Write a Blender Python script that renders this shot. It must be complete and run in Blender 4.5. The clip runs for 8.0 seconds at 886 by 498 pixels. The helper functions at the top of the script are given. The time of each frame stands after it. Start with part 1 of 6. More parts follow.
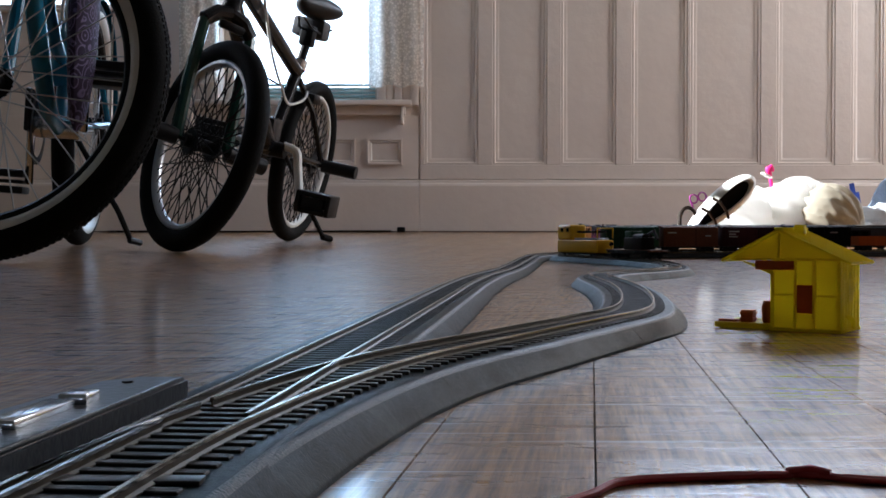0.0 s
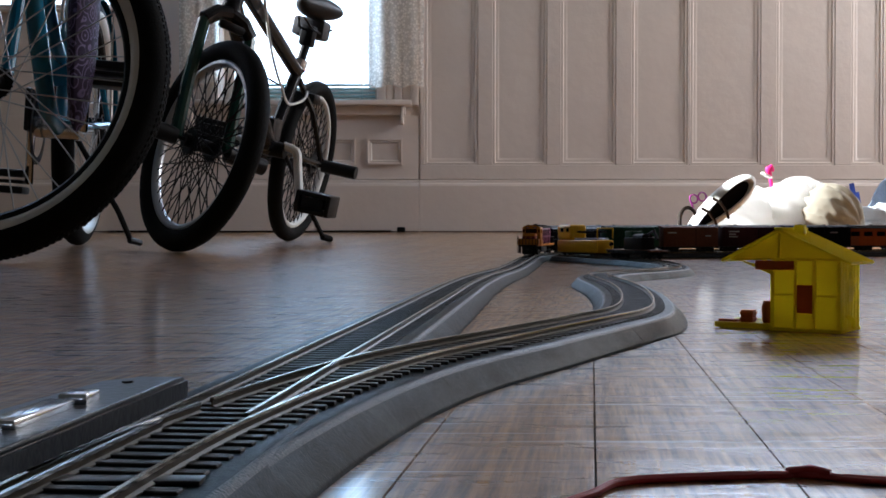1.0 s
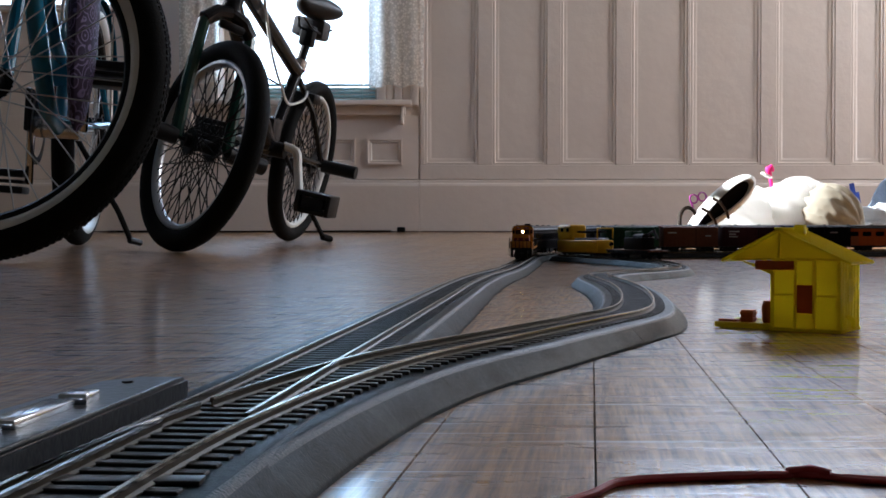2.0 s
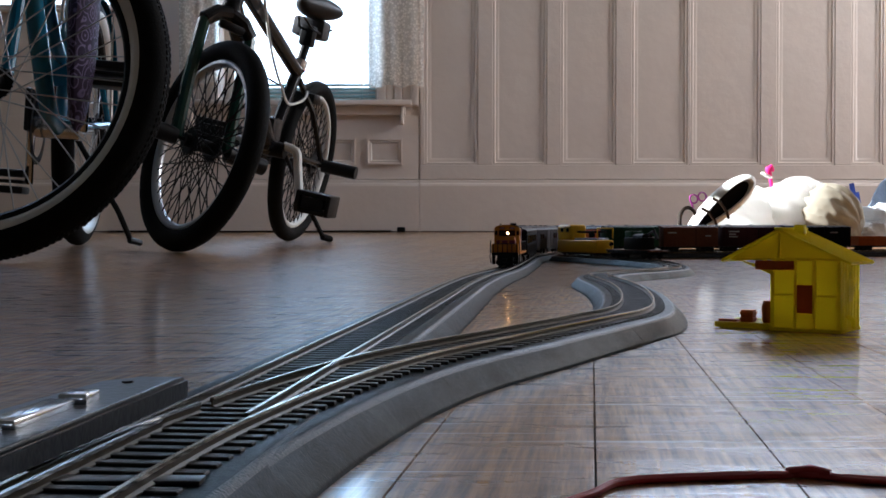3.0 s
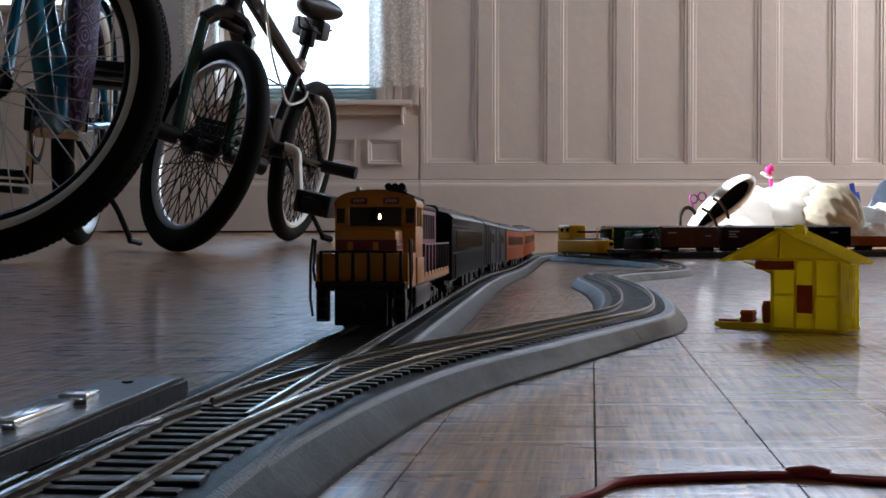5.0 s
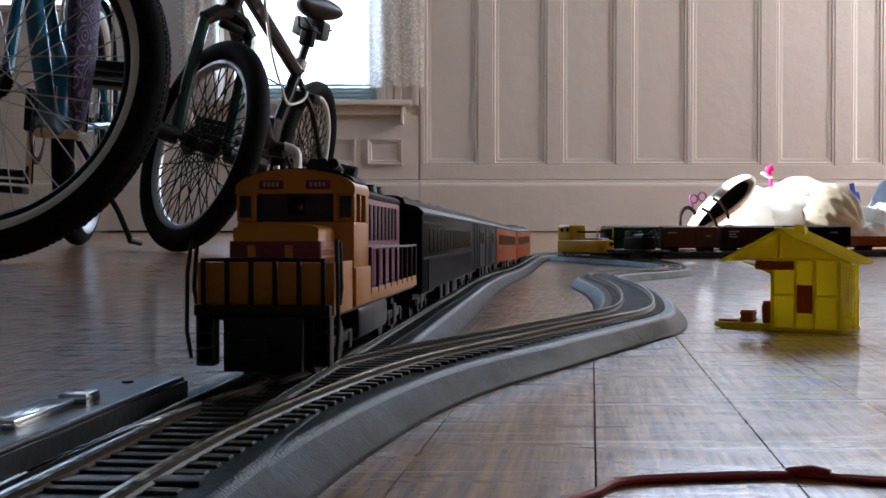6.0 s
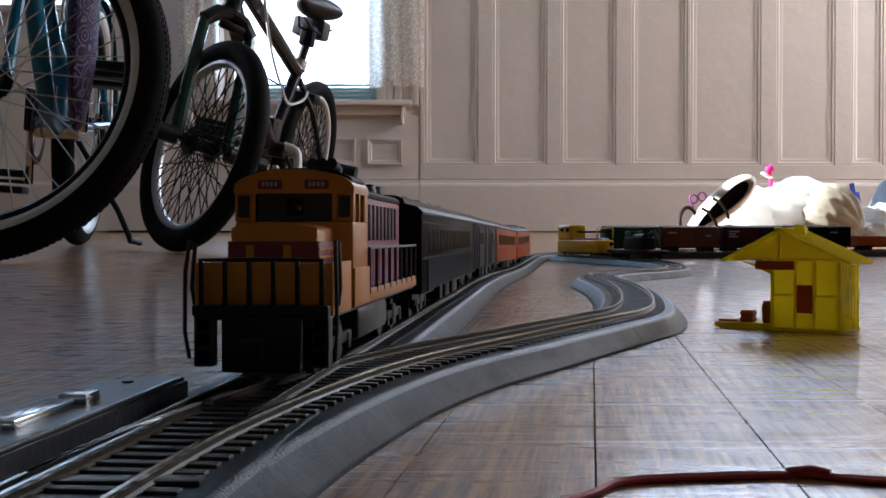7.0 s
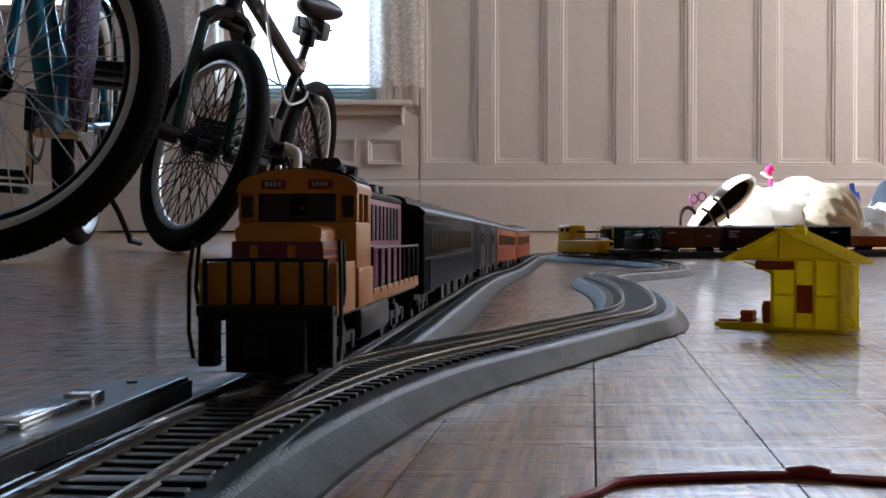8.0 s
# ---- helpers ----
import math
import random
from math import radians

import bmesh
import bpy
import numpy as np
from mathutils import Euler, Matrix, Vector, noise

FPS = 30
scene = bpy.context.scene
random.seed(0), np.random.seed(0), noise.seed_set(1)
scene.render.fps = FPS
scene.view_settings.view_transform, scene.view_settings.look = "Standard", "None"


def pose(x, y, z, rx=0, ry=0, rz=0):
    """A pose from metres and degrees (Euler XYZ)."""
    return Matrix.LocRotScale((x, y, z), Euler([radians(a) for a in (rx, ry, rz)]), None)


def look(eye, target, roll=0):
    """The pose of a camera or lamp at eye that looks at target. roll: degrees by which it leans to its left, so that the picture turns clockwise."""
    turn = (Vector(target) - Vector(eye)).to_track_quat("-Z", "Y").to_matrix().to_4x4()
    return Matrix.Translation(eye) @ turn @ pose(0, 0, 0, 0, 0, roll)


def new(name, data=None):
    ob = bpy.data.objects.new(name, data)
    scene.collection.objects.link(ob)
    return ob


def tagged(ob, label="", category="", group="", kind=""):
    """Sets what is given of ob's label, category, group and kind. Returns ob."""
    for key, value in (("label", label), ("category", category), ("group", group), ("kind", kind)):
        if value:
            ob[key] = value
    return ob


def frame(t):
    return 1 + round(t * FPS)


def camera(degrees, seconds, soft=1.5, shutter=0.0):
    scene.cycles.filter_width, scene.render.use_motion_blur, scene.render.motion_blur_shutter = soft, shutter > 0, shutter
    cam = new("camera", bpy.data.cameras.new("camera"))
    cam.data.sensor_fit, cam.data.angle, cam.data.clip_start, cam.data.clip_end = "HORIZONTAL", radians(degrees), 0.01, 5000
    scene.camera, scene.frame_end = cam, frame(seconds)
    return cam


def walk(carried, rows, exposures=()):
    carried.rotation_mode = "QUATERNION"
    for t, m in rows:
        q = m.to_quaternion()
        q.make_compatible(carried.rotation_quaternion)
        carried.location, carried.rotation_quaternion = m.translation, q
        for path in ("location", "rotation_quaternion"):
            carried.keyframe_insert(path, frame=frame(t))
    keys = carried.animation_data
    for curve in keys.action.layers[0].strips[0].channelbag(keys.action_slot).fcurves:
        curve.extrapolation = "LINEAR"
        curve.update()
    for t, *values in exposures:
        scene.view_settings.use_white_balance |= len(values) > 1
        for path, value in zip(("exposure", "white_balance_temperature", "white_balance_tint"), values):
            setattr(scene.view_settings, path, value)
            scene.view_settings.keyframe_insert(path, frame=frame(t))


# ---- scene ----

# ---- camera ----
CAM_Z = 0.046
cam = camera(45.0, 8.0, soft=1.6)
EYE = pose(0, 0, CAM_Z, 89.3, 0, 0)
walk(cam, [(0.0, EYE), (8.0, EYE)], exposures=[(0.0, 2.25, 5680, 10), (4.7, 2.25, 5680, 10), (5.8, 2.52, 5680, 10), (8.0, 2.52, 5680, 10)])

# ---- world, sun and daylight ----
SUN_DIR = Vector((3.10, -0.45, -1.50)).normalized()
world = bpy.data.worlds.new("daylight")
scene.world = world
world.use_nodes = True
sky = world.node_tree.nodes.new("ShaderNodeTexSky")
sky.sky_type = "NISHITA"
sky.sun_disc = False
sky.sun_elevation = math.asin(-SUN_DIR.z)
sky.sun_rotation = math.atan2(-SUN_DIR.x, -SUN_DIR.y)
world.node_tree.nodes["Background"].inputs[1].default_value = 0.15
world.node_tree.links.new(sky.outputs[0], world.node_tree.nodes["Background"].inputs[0])
sun = new("sun", bpy.data.lights.new("sun", "SUN"))
sun.data.energy, sun.data.angle, sun.data.color = 4.2, radians(0.5), (1.0, 0.95, 0.86)
sun.matrix_world = look((-8, 3, 5), Vector((-8, 3, 5)) + SUN_DIR)


def area_lamp(eye, target, w, h, power, color):
    lamp = new("daylight_and_fill", bpy.data.lights.new("daylight_and_fill", "AREA"))
    lamp.data.shape, lamp.data.size, lamp.data.size_y = "RECTANGLE", w, h
    lamp.data.energy, lamp.data.color = power, color
    lamp.matrix_world = look(eye, target)
    return lamp


WALL_Y, RIGHT_X = 4.73, 3.4
area_lamp((-0.64, WALL_Y + 0.30, 1.40), (-0.64, 0, 1.1), 0.80, 1.55, 4.0, (0.62, 0.82, 1.0))
area_lamp((1.45, WALL_Y + 0.26, 1.80), (1.40, 0, 1.2), 1.16, 0.95, 4.6, (0.94, 0.96, 1.0))
area_lamp((-1.73, WALL_Y + 0.26, 1.63), (-1.6, 0, 1.1), 0.60, 1.08, 0.6, (1.0, 0.92, 0.80))
# added lamp inside the closed right-hand opening, brightens the far wall's right
area_lamp((RIGHT_X - 0.03, 3.75, 1.65), (0, 3.6, 1.2), 1.3, 1.2, 13, (1.0, 0.95, 0.90))


# ---- materials ----
def mat(name, color, rough=0.5, metal=0.0, var=0.15, scale=40, bump=0.0, emit=0.0, spec=0.5):
    m = bpy.data.materials.new(name)
    m.use_nodes = True
    nt = m.node_tree
    b = nt.nodes["Principled BSDF"]
    b.inputs["Roughness"].default_value = rough
    b.inputs["Metallic"].default_value = metal
    b.inputs["Specular IOR Level"].default_value = spec
    co = nt.nodes.new("ShaderNodeTexCoord")
    n1 = nt.nodes.new("ShaderNodeTexNoise")
    n1.inputs["Scale"].default_value = scale
    n1.inputs["Detail"].default_value = 6
    nt.links.new(co.outputs["Object"], n1.inputs["Vector"])
    mix = nt.nodes.new("ShaderNodeMixRGB")
    mix.inputs[1].default_value = (*[c * (1 - var) for c in color], 1)
    mix.inputs[2].default_value = (*[min(1, c * (1 + var)) for c in color], 1)
    nt.links.new(n1.outputs["Fac"], mix.inputs[0])
    nt.links.new(mix.outputs[0], b.inputs["Base Color"])
    if bump:
        bp = nt.nodes.new("ShaderNodeBump")
        bp.inputs["Strength"].default_value = bump
        bp.inputs["Distance"].default_value = 0.3 / scale
        n2 = nt.nodes.new("ShaderNodeTexNoise")
        n2.inputs["Scale"].default_value = scale * 3
        n2.inputs["Detail"].default_value = 4
        nt.links.new(co.outputs["Object"], n2.inputs["Vector"])
        nt.links.new(n2.outputs["Fac"], bp.inputs["Height"])
        nt.links.new(bp.outputs[0], b.inputs["Normal"])
    if emit:
        b.inputs["Emission Color"].default_value = (*color, 1)
        b.inputs["Emission Strength"].default_value = emit
    return m


def wood_floor():
    """Worn varnished strip wood: grain along the boards, a tone for each board, dull scuffs in the gloss."""
    m = bpy.data.materials.new("varnished_strip_wood")
    m.use_nodes = True
    nt = m.node_tree
    b = nt.nodes["Principled BSDF"]
    N, L = nt.nodes.new, nt.links.new
    co = N("ShaderNodeTexCoord")
    rot = N("ShaderNodeMapping")
    rot.inputs["Rotation"].default_value = (0, 0, radians(7.9))
    L(co.outputs["Object"], rot.inputs["Vector"])
    fine = N("ShaderNodeMapping")
    fine.inputs["Scale"].default_value = (420, 22, 1)
    L(rot.outputs[0], fine.inputs["Vector"])
    grain = N("ShaderNodeTexNoise")
    grain.inputs["Scale"].default_value = 1.0
    grain.inputs["Detail"].default_value = 8
    grain.inputs["Roughness"].default_value = 0.65
    L(fine.outputs[0], grain.inputs["Vector"])
    blot = N("ShaderNodeTexNoise")
    blot.inputs["Scale"].default_value = 7
    blot.inputs["Detail"].default_value = 5
    L(co.outputs["Object"], blot.inputs["Vector"])
    ramp = N("ShaderNodeValToRGB")
    ramp.color_ramp.elements[0].position, ramp.color_ramp.elements[0].color = 0.40, (0.13, 0.055, 0.017, 1)
    ramp.color_ramp.elements[1].position, ramp.color_ramp.elements[1].color = 0.62, (0.52, 0.275, 0.10, 1)
    L(grain.outputs["Fac"], ramp.inputs[0])
    geo = N("ShaderNodeNewGeometry")
    tone = N("ShaderNodeMapRange")
    tone.inputs["To Min"].default_value, tone.inputs["To Max"].default_value = 0.78, 1.15
    L(geo.outputs["Random Per Island"], tone.inputs["Value"])
    t2 = N("ShaderNodeMapRange")
    t2.inputs["To Min"].default_value, t2.inputs["To Max"].default_value = 0.75, 1.2
    L(blot.outputs["Fac"], t2.inputs["Value"])
    mul = N("ShaderNodeMath")
    mul.operation = "MULTIPLY"
    L(tone.outputs[0], mul.inputs[0])
    L(t2.outputs[0], mul.inputs[1])
    mx = N("ShaderNodeVectorMath")
    mx.operation = "SCALE"
    L(ramp.outputs[0], mx.inputs[0])
    L(mul.outputs[0], mx.inputs["Scale"])
    # pale scratches in the varnish, straight and thin
    scm = N("ShaderNodeMapping")
    scm.inputs["Scale"].default_value = (5, 300, 1)
    scm.inputs["Rotation"].default_value = (0, 0, -0.03)
    L(co.outputs["Object"], scm.inputs["Vector"])
    scr = N("ShaderNodeTexNoise")
    scr.inputs["Scale"].default_value = 1.0
    scr.inputs["Detail"].default_value = 2
    L(scm.outputs[0], scr.inputs["Vector"])
    scf = N("ShaderNodeMapRange")
    scf.inputs["From Min"].default_value, scf.inputs["From Max"].default_value = 0.65, 0.71
    scf.inputs["To Max"].default_value = 0.7
    L(scr.outputs["Fac"], scf.inputs["Value"])
    pale = N("ShaderNodeMixRGB")
    pale.inputs[2].default_value = (0.72, 0.69, 0.64, 1)
    L(scf.outputs[0], pale.inputs[0])
    L(mx.outputs[0], pale.inputs[1])
    L(pale.outputs[0], b.inputs["Base Color"])
    # scuffs across the boards
    sm = N("ShaderNodeMapping")
    sm.inputs["Scale"].default_value = (25, 110, 1)
    sm.inputs["Rotation"].default_value = (0, 0, 0.12)
    L(co.outputs["Object"], sm.inputs["Vector"])
    scuff = N("ShaderNodeTexNoise")
    scuff.inputs["Scale"].default_value = 1.0
    scuff.inputs["Detail"].default_value = 7
    scuff.inputs["Roughness"].default_value = 0.7
    L(sm.outputs[0], scuff.inputs["Vector"])
    rr = N("ShaderNodeMapRange")
    rr.inputs["From Min"].default_value, rr.inputs["From Max"].default_value = 0.35, 0.7
    rr.inputs["To Min"].default_value, rr.inputs["To Max"].default_value = 0.20, 0.50
    L(scuff.outputs["Fac"], rr.inputs["Value"])
    L(rr.outputs[0], b.inputs["Roughness"])
    b.inputs["Specular IOR Level"].default_value = 0.32
    b.inputs["Coat Weight"].default_value = 0.62
    b.inputs["Coat Roughness"].default_value = 0.07
    cb = N("ShaderNodeBump")
    cb.inputs["Strength"].default_value = 0.5
    cb.inputs["Distance"].default_value = 0.00022
    L(scuff.outputs["Fac"], cb.inputs["Height"])
    L(cb.outputs[0], b.inputs["Coat Normal"])
    bp = N("ShaderNodeBump")
    bp.inputs["Strength"].default_value = 0.35
    bp.inputs["Distance"].default_value = 0.0006
    add = N("ShaderNodeMath")
    L(grain.outputs["Fac"], add.inputs[0])
    L(scuff.outputs["Fac"], add.inputs[1])
    L(add.outputs[0], bp.inputs["Height"])
    L(bp.outputs[0], b.inputs["Normal"])
    return m


def see_through(name, color, amount, pattern=0.0):
    """Thin cloth or film that lets light through; a pattern opens small holes as lace does."""
    m = bpy.data.materials.new(name)
    m.use_nodes = True
    nt = m.node_tree
    N, L = nt.nodes.new, nt.links.new
    b = nt.nodes["Principled BSDF"]
    b.inputs["Base Color"].default_value = (*color, 1)
    b.inputs["Roughness"].default_value = 0.6
    tr = N("ShaderNodeBsdfTranslucent")
    tr.inputs[0].default_value = (*color, 1)
    mix = N("ShaderNodeMixShader")
    mix.inputs[0].default_value = amount
    L(b.outputs[0], mix.inputs[1])
    L(tr.outputs[0], mix.inputs[2])
    last = mix
    if pattern:
        co = N("ShaderNodeTexCoord")
        v = N("ShaderNodeTexVoronoi")
        v.inputs["Scale"].default_value = 90
        L(co.outputs["Object"], v.inputs["Vector"])
        r = N("ShaderNodeMapRange")
        r.inputs["From Min"].default_value, r.inputs["From Max"].default_value = 0.25, 0.6
        r.inputs["To Min"].default_value, r.inputs["To Max"].default_value = 0.1, pattern
        L(v.outputs["Distance"], r.inputs["Value"])
        clear = N("ShaderNodeBsdfTransparent")
        m2 = N("ShaderNodeMixShader")
        L(r.outputs[0], m2.inputs[0])
        L(mix.outputs[0], m2.inputs[1])
        L(clear.outputs[0], m2.inputs[2])
        last = m2
    L(last.outputs[0], nt.nodes["Material Output"].inputs["Surface"])
    return m


def paisley():
    m = mat("purple_paisley_fabric", (0.10, 0.04, 0.16), 0.8, 0, 0.2, 60)
    nt = m.node_tree
    N, L = nt.nodes.new, nt.links.new
    b = nt.nodes["Principled BSDF"]
    co = N("ShaderNodeTexCoord")
    v = N("ShaderNodeTexVoronoi")
    v.inputs["Scale"].default_value = 26
    L(co.outputs["Object"], v.inputs["Vector"])
    w = N("ShaderNodeMath")
    w.operation = "SINE"
    w2 = N("ShaderNodeMath")
    w2.operation = "MULTIPLY"
    w2.inputs[1].default_value = 26
    L(v.outputs["Distance"], w2.inputs[0])
    L(w2.outputs[0], w.inputs[0])
    ramp = N("ShaderNodeValToRGB")
    ramp.color_ramp.elements[0].position, ramp.color_ramp.elements[0].color = 0.35, (0.022, 0.010, 0.04, 1)
    ramp.color_ramp.elements[1].position, ramp.color_ramp.elements[1].color = 0.95, (0.17, 0.13, 0.25, 1)
    L(w.outputs[0], ramp.inputs[0])
    L(ramp.outputs[0], b.inputs["Base Color"])
    return m


def glass():
    m = bpy.data.materials.new("window_glass")
    m.use_nodes = True
    b = m.node_tree.nodes["Principled BSDF"]
    b.inputs["Transmission Weight"].default_value = 1.0
    b.inputs["Roughness"].default_value = 0.02
    b.inputs["IOR"].default_value = 1.45
    return m


def emitter(name, color, strength):
    m = bpy.data.materials.new(name)
    m.use_nodes = True
    b = m.node_tree.nodes["Principled BSDF"]
    b.inputs["Base Color"].default_value = (*color, 1)
    b.inputs["Emission Color"].default_value = (*color, 1)
    b.inputs["Emission Strength"].default_value = strength
    return m


M_WALL = mat("cream_paint", (0.72, 0.625, 0.55), 0.42, 0, 0.07, 5, 0.05)
M_TRIM = mat("cream_gloss_paint", (0.73, 0.635, 0.56), 0.35, 0, 0.06, 9, 0.06)
M_CEIL = mat("ceiling_plaster", (0.45, 0.44, 0.42), 0.9, 0, 0.05, 4, 0.1)
# unseen walls, their colour kept dark to cut bounced light on the left
M_DARKWALL = mat("unseen_wall_dark", (0.16, 0.16, 0.14), 0.6, 0, 0.08, 5, 0.05)
M_FLOOR = wood_floor()
M_SUBFLOOR = mat("dark_subfloor", (0.10, 0.065, 0.042), 0.8, 0, 0.3, 30)
M_ROADBED = mat("grey_plastic_roadbed", (0.034, 0.050, 0.060), 0.34, 0, 0.55, 600, 0.30, spec=0.03)
# same roadbed plastic, given more gloss so the crest takes a highlight
M_CREST = mat("glossier_roadbed_edge", (0.036, 0.052, 0.062), 0.30, 0, 0.5, 450, 0.6, spec=0.16)
M_BLACKBED = mat("black_plastic_roadbed", (0.015, 0.015, 0.016), 0.45, 0, 0.2, 220, 0.4, spec=0.2)
M_TIE = mat("brown_black_tie", (0.026, 0.024, 0.022), 0.5, 0, 0.3, 300, 0.3, spec=0.2)
M_RAIL = mat("nickel_silver_rail", (0.58, 0.54, 0.45), 0.20, 1.0, 0.2, 150)
M_RAILWEB = mat("dark_rail_web", (0.07, 0.055, 0.035), 0.4, 0.7, 0.4, 300)
M_STEEL = mat("bright_steel", (0.72, 0.74, 0.76), 0.2, 1.0, 0.08, 90)
M_CHROME = mat("chrome", (0.75, 0.76, 0.78), 0.12, 1.0, 0.05, 60)
M_DULLSTEEL = mat("dull_aluminium", (0.45, 0.46, 0.48), 0.38, 1.0, 0.12, 60)
M_BLACK = mat("black_plastic", (0.010, 0.010, 0.011), 0.38, 0, 0.25, 120, spec=0.25)
M_DARKMETAL = mat("oily_black_metal", (0.010, 0.010, 0.011), 0.42, 0.1, 0.3, 120, spec=0.12)
M_RUBBER = mat("black_rubber", (0.008, 0.008, 0.008), 0.7, 0, 0.25, 70, 0.3, spec=0.08)
M_WHITEWALL = mat("whitewall_rubber", (0.62, 0.61, 0.58), 0.6, 0, 0.1, 50, 0.1)
M_WHITERIM = mat("white_painted_rim", (0.72, 0.72, 0.70), 0.35, 0, 0.06, 50)
M_FRAMEBLACK = mat("black_frame_paint", (0.012, 0.012, 0.014), 0.22, 0, 0.15, 40, spec=0.35)
M_FRAMEGREEN = mat("dark_green_frame_paint", (0.010, 0.045, 0.030), 0.25, 0, 0.15, 40)
M_TURQUOISE = mat("turquoise_frame_paint", (0.014, 0.15, 0.26), 0.2, 0, 0.08, 30)
M_ORANGE = mat("orange_yellow_shell", (0.66, 0.25, 0.014), 0.36, 0, 0.07, 150)
M_ORANGERED = mat("orange_car_shell", (0.46, 0.10, 0.022), 0.4, 0, 0.07, 150, spec=0.05)
M_MAROON = mat("maroon_paint", (0.19, 0.02, 0.035), 0.4, 0, 0.12, 150)
M_WINE = mat("wine_red_hood", (0.34, 0.06, 0.15), 0.33, 0, 0.12, 150)
M_GREY = mat("grey_shell", (0.075, 0.075, 0.085), 0.34, 0, 0.08, 150, spec=0.008)
M_ROOFGREY = mat("dark_grey_roof", (0.018, 0.018, 0.021), 0.38, 0, 0.15, 150, spec=0.06)
M_BLACKCAR = mat("black_car_shell", (0.009, 0.009, 0.011), 0.3, 0, 0.2, 150, spec=0.008)
M_GREENCAR = mat("dark_green_car_shell", (0.018, 0.055, 0.032), 0.4, 0, 0.2, 150, spec=0.08)
M_BROWNCAR = mat("brown_car_shell", (0.15, 0.060, 0.038), 0.45, 0, 0.2, 150, spec=0.08)
M_DARKWINE = mat("dark_wine_car_shell", (0.045, 0.015, 0.019), 0.45, 0, 0.2, 150, spec=0.08)
M_DARKGLASS = mat("smoked_window", (0.006, 0.006, 0.007), 0.2, 0, 0.1, 60, spec=0.03)
M_BROWNGLASS = mat("brown_smoked_window", (0.035, 0.012, 0.008), 0.2, 0, 0.1, 60)
M_PALELETTER = mat("pale_lettering", (0.45, 0.45, 0.42), 0.5, 0, 0.1, 200)
M_YELLOW = mat("yellow_plastic", (0.92, 0.76, 0.02), 0.34, 0, 0.07, 120, 0.1)
M_CRANEYELLOW = mat("crane_yellow_plastic", (0.86, 0.50, 0.004), 0.34, 0, 0.07, 150)
M_RUSTRED = mat("rust_red_plastic", (0.60, 0.16, 0.03), 0.45, 0, 0.12, 120)
M_BAG = see_through("thin_white_bag_film", (0.94, 0.94, 0.92), 0.65)
# bag film again in darker cream: the bag's shaded side as colour
M_BAGSHADE = see_through("shaded_cream_bag_film", (0.50, 0.45, 0.35), 0.3)
M_LACE = see_through("white_lace", (0.95, 0.94, 0.90), 0.85, 0.40)
M_SADDLEBAG = mat("dark_grey_bag_vinyl", (0.045, 0.047, 0.055), 0.4, 0, 0.2, 60, 0.2)
M_SLAT = mat("pale_blue_green_slat", (0.36, 0.52, 0.54), 0.4, 0, 0.08, 30)
M_PINK = mat("hot_pink_plastic", (0.85, 0.02, 0.20), 0.4, 0, 0.08, 60)
M_PURPLE = mat("magenta_plastic", (0.35, 0.04, 0.28), 0.4, 0, 0.08, 60)
M_SHOEWHITE = mat("white_shoe_leather", (0.82, 0.82, 0.80), 0.5, 0, 0.06, 50, 0.1)
M_SHOEBLACK = mat("black_shoe_lining", (0.006, 0.005, 0.006), 0.6, 0, 0.2, 60, spec=0.08)
M_BROWNSTRAP = mat("dark_brown_strap", (0.025, 0.015, 0.010), 0.55, 0, 0.2, 60, spec=0.15)
M_PALEBLUE = mat("pale_blue_cloth", (0.45, 0.58, 0.78), 0.8, 0, 0.1, 30, 0.3)
M_WHITECLOTH = mat("white_cloth", (0.78, 0.80, 0.84), 0.85, 0, 0.06, 30, 0.3)
M_NAVY = mat("navy_blue_plastic", (0.03, 0.06, 0.30), 0.4, 0, 0.1, 60)
M_REDWIRE = mat("red_ribbon_wire", (0.40, 0.018, 0.020), 0.4, 0, 0.15, 200)


def light_through(m, color, amount):
    nt = m.node_tree
    tr = nt.nodes.new("ShaderNodeBsdfTranslucent")
    tr.inputs[0].default_value = (*color, 1)
    mix = nt.nodes.new("ShaderNodeMixShader")
    mix.inputs[0].default_value = amount
    nt.links.new(nt.nodes["Principled BSDF"].outputs[0], mix.inputs[1])
    nt.links.new(tr.outputs[0], mix.inputs[2])
    nt.links.new(mix.outputs[0], nt.nodes["Material Output"].inputs["Surface"])


light_through(M_YELLOW, (0.97, 0.88, 0.02), 0.72)
light_through(M_RUSTRED, (0.70, 0.20, 0.03), 0.4)
M_PAISLEY = paisley()
M_GLASS = glass()
# lightless lining for the headlight tubes, so the bulb's glow stays hidden
M_TUBEBLACK = mat("light_trap_black", (0.002, 0.002, 0.002), 1.0, 0, 0.1, 100, spec=0.0)
M_LAMP = emitter("lit_bulb", (1.0, 0.45, 0.12), 30)


# ---- mesh helpers ----
def bm_box(bm, x0, x1, y0, y1, z0, z1, bevel=0.0, seg=2):
    r = bmesh.ops.create_cube(bm, size=1.0, matrix=Matrix.LocRotScale(((x0 + x1) / 2, (y0 + y1) / 2, (z0 + z1) / 2), None, (x1 - x0, y1 - y0, z1 - z0)))
    vs = r["verts"]
    if bevel:
        es = list({e for v in vs for e in v.link_edges})
        bmesh.ops.bevel(bm, geom=es, offset=bevel, segments=seg, affect="EDGES", profile=0.5)
    return bm


def box(x0, x1, y0, y1, z0, z1, bevel=0.0, seg=2):
    return bm_box(bmesh.new(), x0, x1, y0, y1, z0, z1, bevel, seg)


